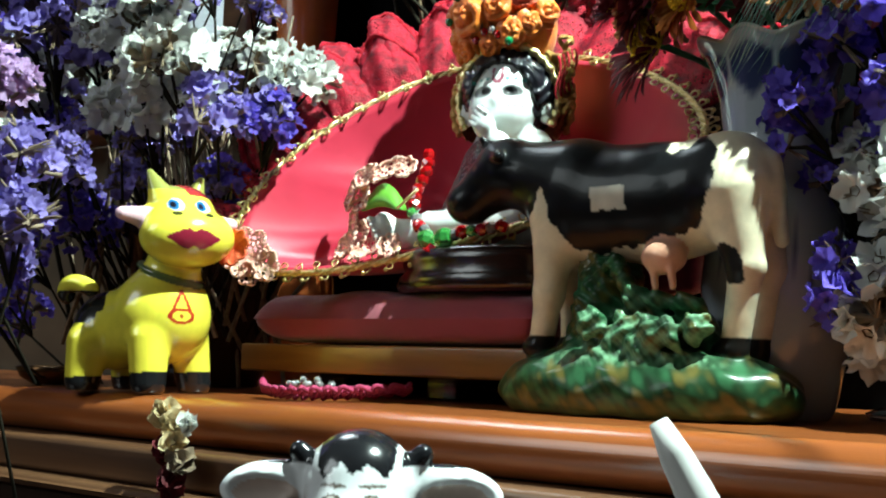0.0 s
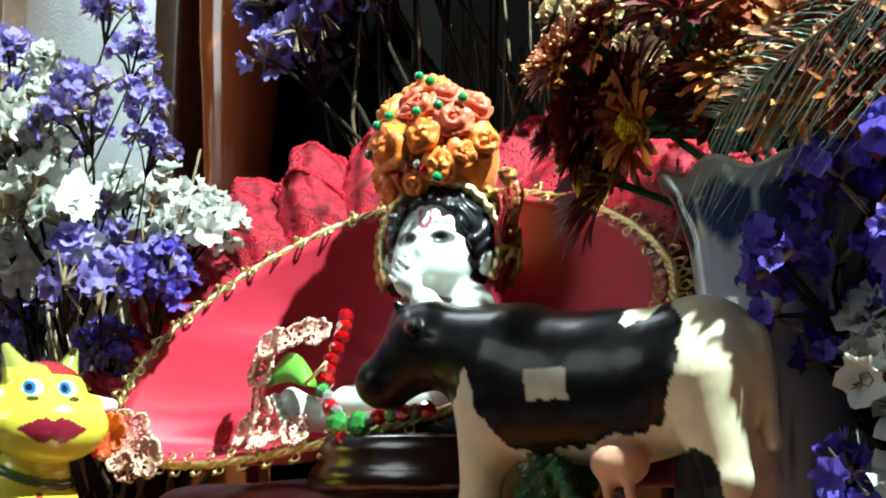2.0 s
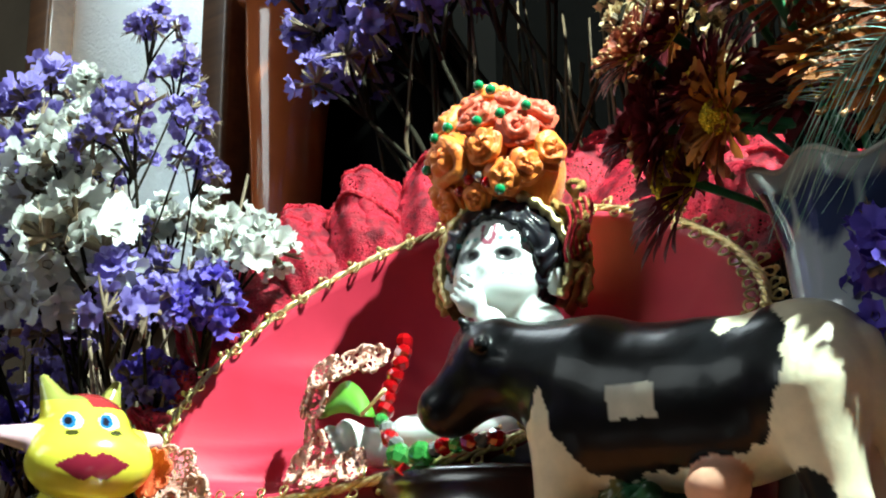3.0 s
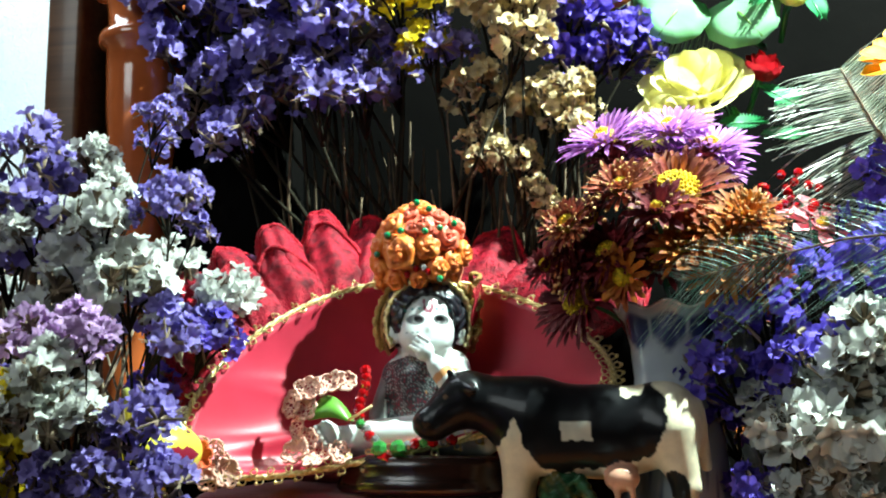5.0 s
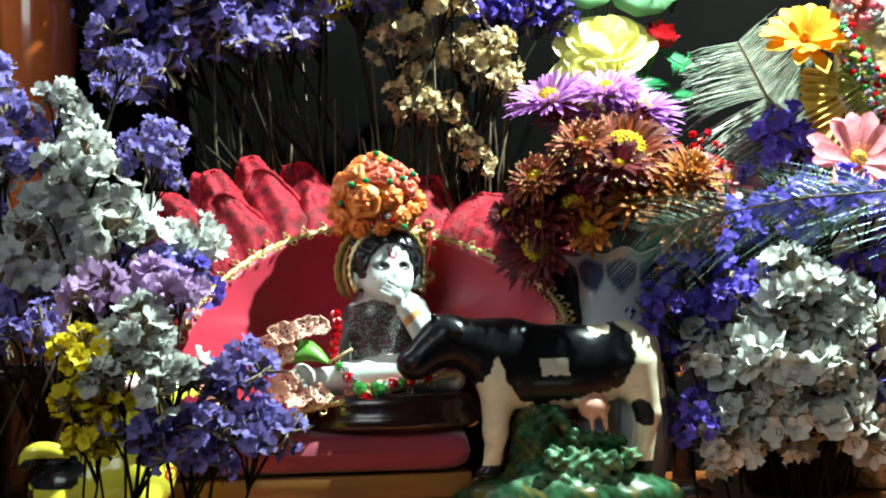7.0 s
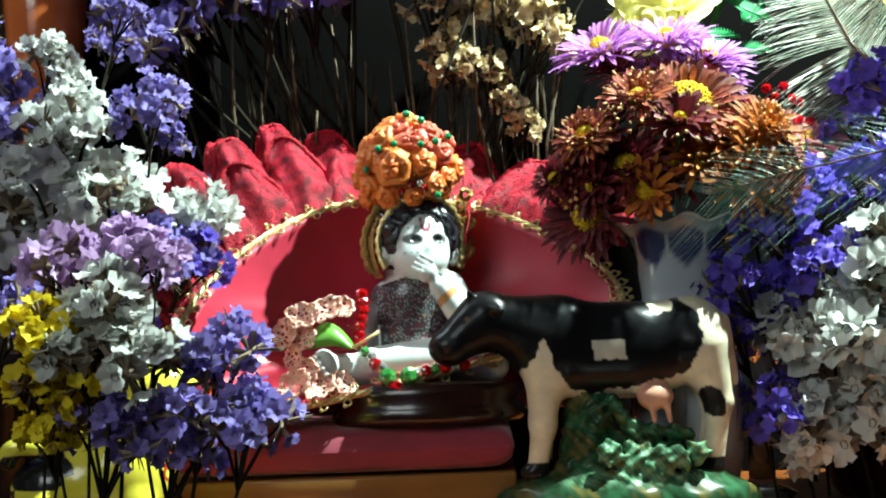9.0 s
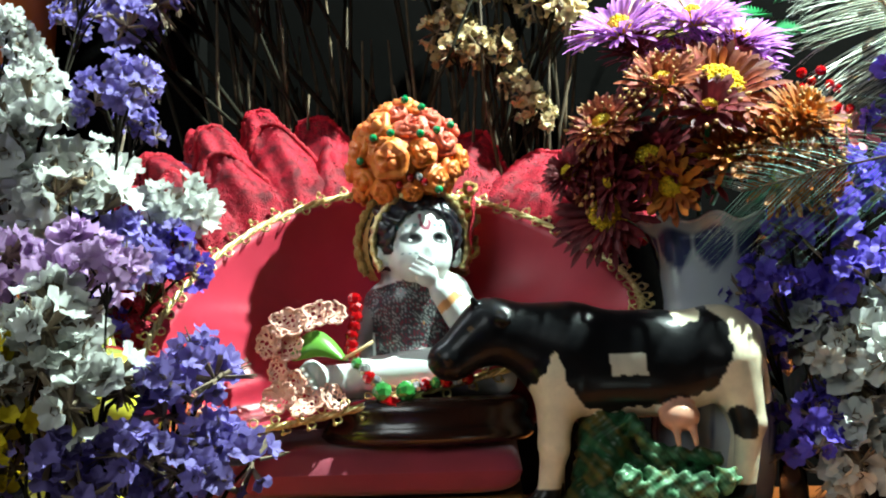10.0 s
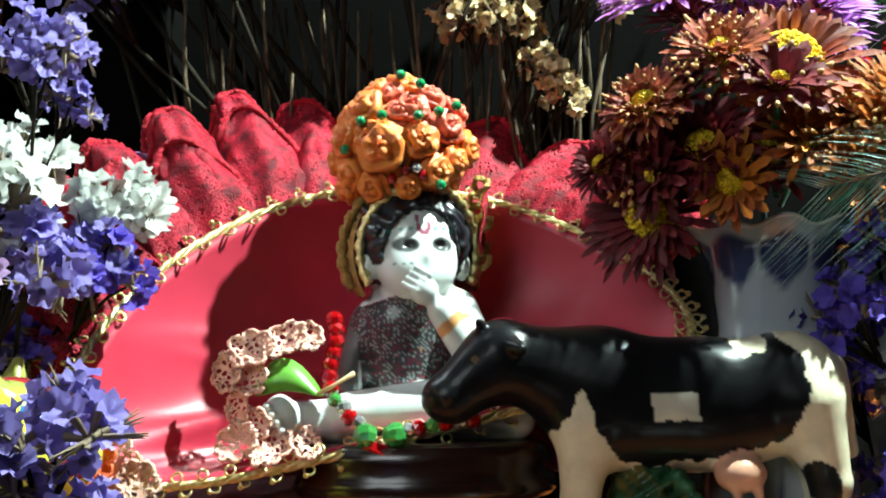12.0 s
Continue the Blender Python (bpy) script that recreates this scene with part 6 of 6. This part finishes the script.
feather("peacock_feather", "silvery green peacock feather behind the mums", [(0.33, 0.125, 0.215), (0.30, 0.12, 0.245), (0.275, 0.115, 0.275), (0.255, 0.112, 0.315)], 0.090, 1.0, 460, 1, FEATHER, None, 0.3)
feather("peacock_feather", "dark green peacock feather arching over white statice", [(0.40, -0.075, 0.0), (0.385, -0.075, 0.12), (0.345, -0.072, 0.168), (0.29, -0.062, 0.185), (0.24, -0.042, 0.184), (0.19, -0.012, 0.177), (0.16, 0.008, 0.171)], 0.046, 1.1, 260, 2, FEATHER_GREEN, None, 1.5)
feather("peacock_feather", "green peacock feather with a blue eye above the bouquet", [(0.17, 0.17, 0.31), (0.14, 0.165, 0.36), (0.108, 0.16, 0.40)], 0.045, 0.5, 150, 3, FEATHER, (0.110, 0.150, 0.402), 0.7)


# ---- rose, buds and leaves at the top ----
def cupped_petal(g, m, w, h, curl, rng, rows=6, cols=8):
    verts = []
    for i in range(rows + 1):
        v = i / rows
        for j in range(cols + 1):
            u = 2 * j / cols - 1
            ww = w * math.sin(math.pi * (0.18 + 0.62 * v)) ** 0.7
            verts.append((h * 0.30 * math.sin(1.6 * v) + curl * h * max(0, v - 0.6) ** 2 * 3 - 0.38 * ww * u * u, ww * u, h * v * (1 - 0.12 * u * u) + 0.02 * h * math.sin(5 * u)))
    g.add(verts, [[i * (cols + 1) + j, i * (cols + 1) + j + 1, (i + 1) * (cols + 1) + j + 1, (i + 1) * (cols + 1) + j] for i in range(rows) for j in range(cols)], m)


def rose(name, label, p, d, r, material, seed, rings=((0.10, 3, 0.0), (0.24, 4, 0.2), (0.42, 5, 0.6), (0.62, 6, 1.1))):
    rng = random.Random(seed)
    th = thing(name, label, "flower", aim(p, d, 1.0, seed))
    for q, (rad, n, curl) in enumerate(rings):
        for k in range(n):
            g = Geo()
            m = Matrix.Rotation(2 * math.pi * k / n + 0.7 * q, 4, "Z") @ Matrix.Translation((rad * r * 0.7, 0, -0.06 * r * q)) @ Matrix.Rotation(0.02 + 0.15 * q, 4, "Y")
            cupped_petal(g, m, r * (0.30 + 0.14 * q), r * (0.85 - 0.03 * q), curl * 0.45, rng)
            part("petal", g.mesh("petal", material), th)
    g = Geo()
    g.tube([(0, 0, 0), (0, 0, -r * 0.5), (0.2 * r, 0, -r * 1.8)], [r * 0.2, 0.0022, 0.0018], 6)
    part("stem", g.mesh("stem", LEAF_DARK), th)


rose("cream_rose", "pale yellow cloth rose in bloom", (0.165, 0.150, 0.315), (-0.05, -0.75, 0.65), 0.034, ROSE_Y, 2)
rose("cream_rose", "pale yellow cloth rose tucked below the larger one", (0.150, 0.135, 0.290), (-0.2, -0.8, 0.3), 0.026, ROSE_Y, 3)
rose("rose_bud", "closed red cloth rosebud beside the rose", (0.207, 0.155, 0.326), (0.3, -0.5, 0.8), 0.019, ROSE_R, 4, ((0.1, 3, 0.0), (0.2, 3, 0.0), (0.3, 4, 0.1)))
rose("rose_bud", "red cloth rosebud among green leaves", (0.165, 0.165, 0.395), (0.1, -0.6, 0.8), 0.017, ROSE_R, 5, ((0.1, 3, 0.0), (0.2, 3, 0.0), (0.3, 4, 0.1)))
rose("rose_bud", "yellow and pink cloth rosebud", (0.228, 0.155, 0.376), (0.3, -0.5, 0.7), 0.016, ROSE_Y, 6, ((0.1, 3, 0.0), (0.2, 3, 0.0), (0.3, 4, 0.1)))


def heart_leaf(p, d, r, spin, label):
    g = Geo()
    verts, n = [(0, 0, 0.0)], 28
    for k in range(n):
        t = 2 * math.pi * k / n
        rr = r * (1.0 - 0.38 * max(0, math.cos(t)) ** 6 + 0.03 * math.sin(9 * t))
        verts += [(0.55 * rr * math.cos(t), 0.55 * rr * math.sin(t), 0.06 * r), (rr * math.cos(t), rr * math.sin(t), 0.02 * r * math.sin(3 * t))]
    faces = []
    for k in range(n):
        a, b = 1 + 2 * k, 1 + 2 * ((k + 1) % n)
        faces += [[0, a, b], [a, a + 1, b + 1, b]]
    g.add(verts, faces)
    th = thing("round_leaf", label, "leaf", aim(p, d, 1.0, spin), "top leaves")
    part("blade", g.mesh("blade", LEAF_PALE), th).modifiers.new("thick", "SOLIDIFY").thickness = 0.0006
    g = Geo()
    g.tube([(-0.9 * r, 0, 0.0), (0, 0, 0.001 + 0.02 * r), (0.6 * r, 0, -0.2 * r), (1.4 * r, 0, -1.2 * r)], 0.0008, 5)
    part("midrib", g.mesh("midrib", LEAF), th)


for p, d, r, sp in (((0.152, 0.148, 0.372), (0.1, -0.9, 0.3), 0.024, 1.0), ((0.196, 0.150, 0.368), (-0.1, -0.9, 0.25), 0.026, 2.2), ((0.180, 0.155, 0.405), (0, -0.8, 0.5), 0.023, 4.0), ((0.140, 0.158, 0.392), (-0.2, -0.8, 0.4), 0.018, 5.0)):
    heart_leaf(p, d, r, sp, "pale green cloth leaf lit through")
for k in range(9):
    rng = random.Random(k)
    g = Geo()
    for q in range(16):
        u = q / 15
        for sy in (-1, 1):
            g.add([(0.030 * u, 0, 0), (0.030 * u + 0.004, sy * 0.008 * math.sin(math.pi * (0.15 + 0.8 * u)), 0.002), (0.030 * u + 0.005, sy * 0.003, 0.0)], [[0, 1, 2]])
    g.tube([(0, 0, 0), (0.032, 0, 0)], 0.0006, 4)
    p = ((0.205, 0.152, 0.285), (0.215, 0.15, 0.30), (0.19, 0.14, 0.282), (0.212, 0.16, 0.345), (0.216, 0.16, 0.36), (0.22, 0.155, 0.39), (0.24, 0.16, 0.385), (0.205, 0.15, 0.318), (0.178, 0.13, 0.288))[k]
    thing("fern_sprig", "small bright green plastic fern sprig", "leaf", aim(p, (0.2, -0.7, 0.5), 1.0, k * 0.8), "fern sprigs", data=g.mesh("fern_sprig", LEAF_DARK))

# ---- bright corner: marigold, dahlia, dressed statue ----
mum("marigold", (0.294, 0.088, 0.306), (-0.15, -0.75, 0.6), 0.030, petal_mat("marigold_petals", (0.85, 0.33, 0.01), (0.8, 0.42, 0.02), 0.3, 0.2), "bright orange marigold flower in full bloom", "", 70, layers=3, per=9, eye=0.12, width=0.20, eye_mat=ORANGE_P)
mum("pink_dahlia", (0.312, 0.055, 0.218), (0.1, -0.9, 0.3), 0.034, PINK_P, "coral pink open flower with a yellow centre", "", 71, layers=2, per=9, eye=0.14, width=0.19)
mum("pink_dahlia", (0.238, 0.105, 0.212), (0.3, -0.5, 0.8), 0.026, PINK_P, "coral pink flower behind the mums", "", 72, layers=2, per=9, eye=0.14, width=0.2)

berries = thing("berry_spray", "spray of shiny red bead berries", "berries")
berry = facet_bead(0.0032, RUBY, "berry")
for k in range(26):
    rng = random.Random(200 + k)
    ob = part("berry", berry, berries)
    ob.matrix_world = pose(0.222 + rng.uniform(-0.018, 0.022), 0.108 + rng.uniform(-0.01, 0.01), 0.234 + rng.uniform(-0.016, 0.014), 40 * k, 30 * k)

g = Geo()
g.lathe([(0.0, 0.0), (0.030, 0.0), (0.034, 0.02), (0.026, 0.09), (0.028, 0.15), (0.034, 0.2), (0.026, 0.24), (0.014, 0.25), (0.020, 0.262), (0.024, 0.285), (0.020, 0.31), (0.026, 0.325), (0.02, 0.35), (0.0, 0.37)], 32)
thing("dressed_statue", "standing statue robed in cream and gold cloth", "statue", pose(0.345, 0.11, 0.0006), data=g.mesh("dressed_statue", mat("ivory_brocade", (0.75, 0.68, 0.45), (0.5, 0.3, 0.06), rough=0.45, scale=160, bump=0.7, bump_scale=300)))


def ruffle(label, pts, wide, material, seed, waves=16):
    g = Geo()
    pts = [Vector(p) for p in pts]
    n = 96
    verts = []
    for k in range(n + 1):
        u = k / n * (len(pts) - 1)
        i = min(int(u), len(pts) - 2)
        c = pts[i].lerp(pts[i + 1], u - i)
        d = (pts[i + 1] - pts[i]).normalized()
        s = d.cross(Vector((0, -1, 0))).normalized()
        for j in range(5):
            v = j / 4
            verts.append(c + s * wide * (v - 0.5) + Vector((0, -1, 0)) * 0.007 * math.sin(waves * 6.283 * k / n + seed) * v)
    g.add(verts, [[k * 5 + j, (k + 1) * 5 + j, (k + 1) * 5 + j + 1, k * 5 + j + 1] for k in range(n) for j in range(4)])
    th = thing("ruffled_garland", label, "garland")
    part("ruffle", g.mesh("ruffle", material), th)


ruffle("yellow ruffled cloth garland on the statue", [(0.300, 0.078, 0.285), (0.298, 0.076, 0.262), (0.306, 0.074, 0.245), (0.322, 0.072, 0.235), (0.345, 0.07, 0.232)], 0.026, petal_mat("yellow_ruffle", (0.82, 0.66, 0.18), (0.75, 0.5, 0.08), 0.25, 0.1), 1)
ruffle("gold and green ruffled garland on the statue", [(0.325, 0.074, 0.295), (0.320, 0.072, 0.272), (0.330, 0.07, 0.255), (0.352, 0.07, 0.25)], 0.020, petal_mat("gold_ruffle", (0.75, 0.62, 0.2), (0.25, 0.4, 0.08), 0.25, 0.1), 2)
jewels = thing("jewel_strings", "strings of silver, red and green jewels on the statue", "jewellery")
for k in range(70):
    rng = random.Random(300 + k)
    u = (k % 35) / 34
    big = k < 35
    p = Vector((rng.uniform(-0.004, 0.004) + 0.316 + 0.028 * u, 0.073 - 0.01 * math.sin(3 * u), 0.318 - 0.05 * math.sin(math.pi * u * 0.5) + (0.0 if big else -0.022)))
    ob = part("jewel", (clear_me, clear_me, berry, small_green)[k % 4], jewels)
    ob.matrix_world = pose(*p, 40 * k, 25 * k)
for k in range(9):
    p = (0.322 + 0.006 * (k % 4), 0.082, 0.335 - 0.007 * (k // 3) + 0.002 * (k % 2))
    th = thing("cloth_rosette", "pink and cream cloth rosette on the statue's crown", "flower", aim(p, (0.1 * (k % 3 - 1), -0.9, 0.3), 1.0, k), "crown rosettes")
    part("petals", ribbon_rose("petals", 0.008, (PINK_P, WHITE, CLOTH_SALMON)[k % 3], k), th)

# Dried petals fallen at the shelf's front.
sp = thing("withered_blossom", "withered cream and dark blossom hanging at the shelf edge", "flower")
rng = random.Random(5)
for k, (x, y, z, r, m) in enumerate([(-0.074, -0.090, -0.006, 0.006, CREAM), (-0.066, -0.092, -0.010, 0.006, CREAM), (-0.052, -0.094, -0.009, 0.005, WHITE), (-0.060, -0.096, -0.020, 0.006, CREAM), (-0.052, -0.098, -0.026, 0.006, DRY), (-0.058, -0.100, -0.034, 0.007, MAROON_DARK), (-0.066, -0.094, -0.022, 0.006, MAROON_DARK)]):
    g = Geo()
    for q in range(8):
        floret(g, aim((rng.uniform(-0.4, 0.4) * r, rng.uniform(-0.3, 0.3) * r, rng.uniform(-0.4, 0.4) * r), (rng.uniform(-1, 1), -0.6, rng.uniform(-0.5, 1)), 1.0, q), r * 0.8, rng, 4)
    ob = part("petals", g.mesh("petals", m), sp)
    ob.location = (x, y, z)
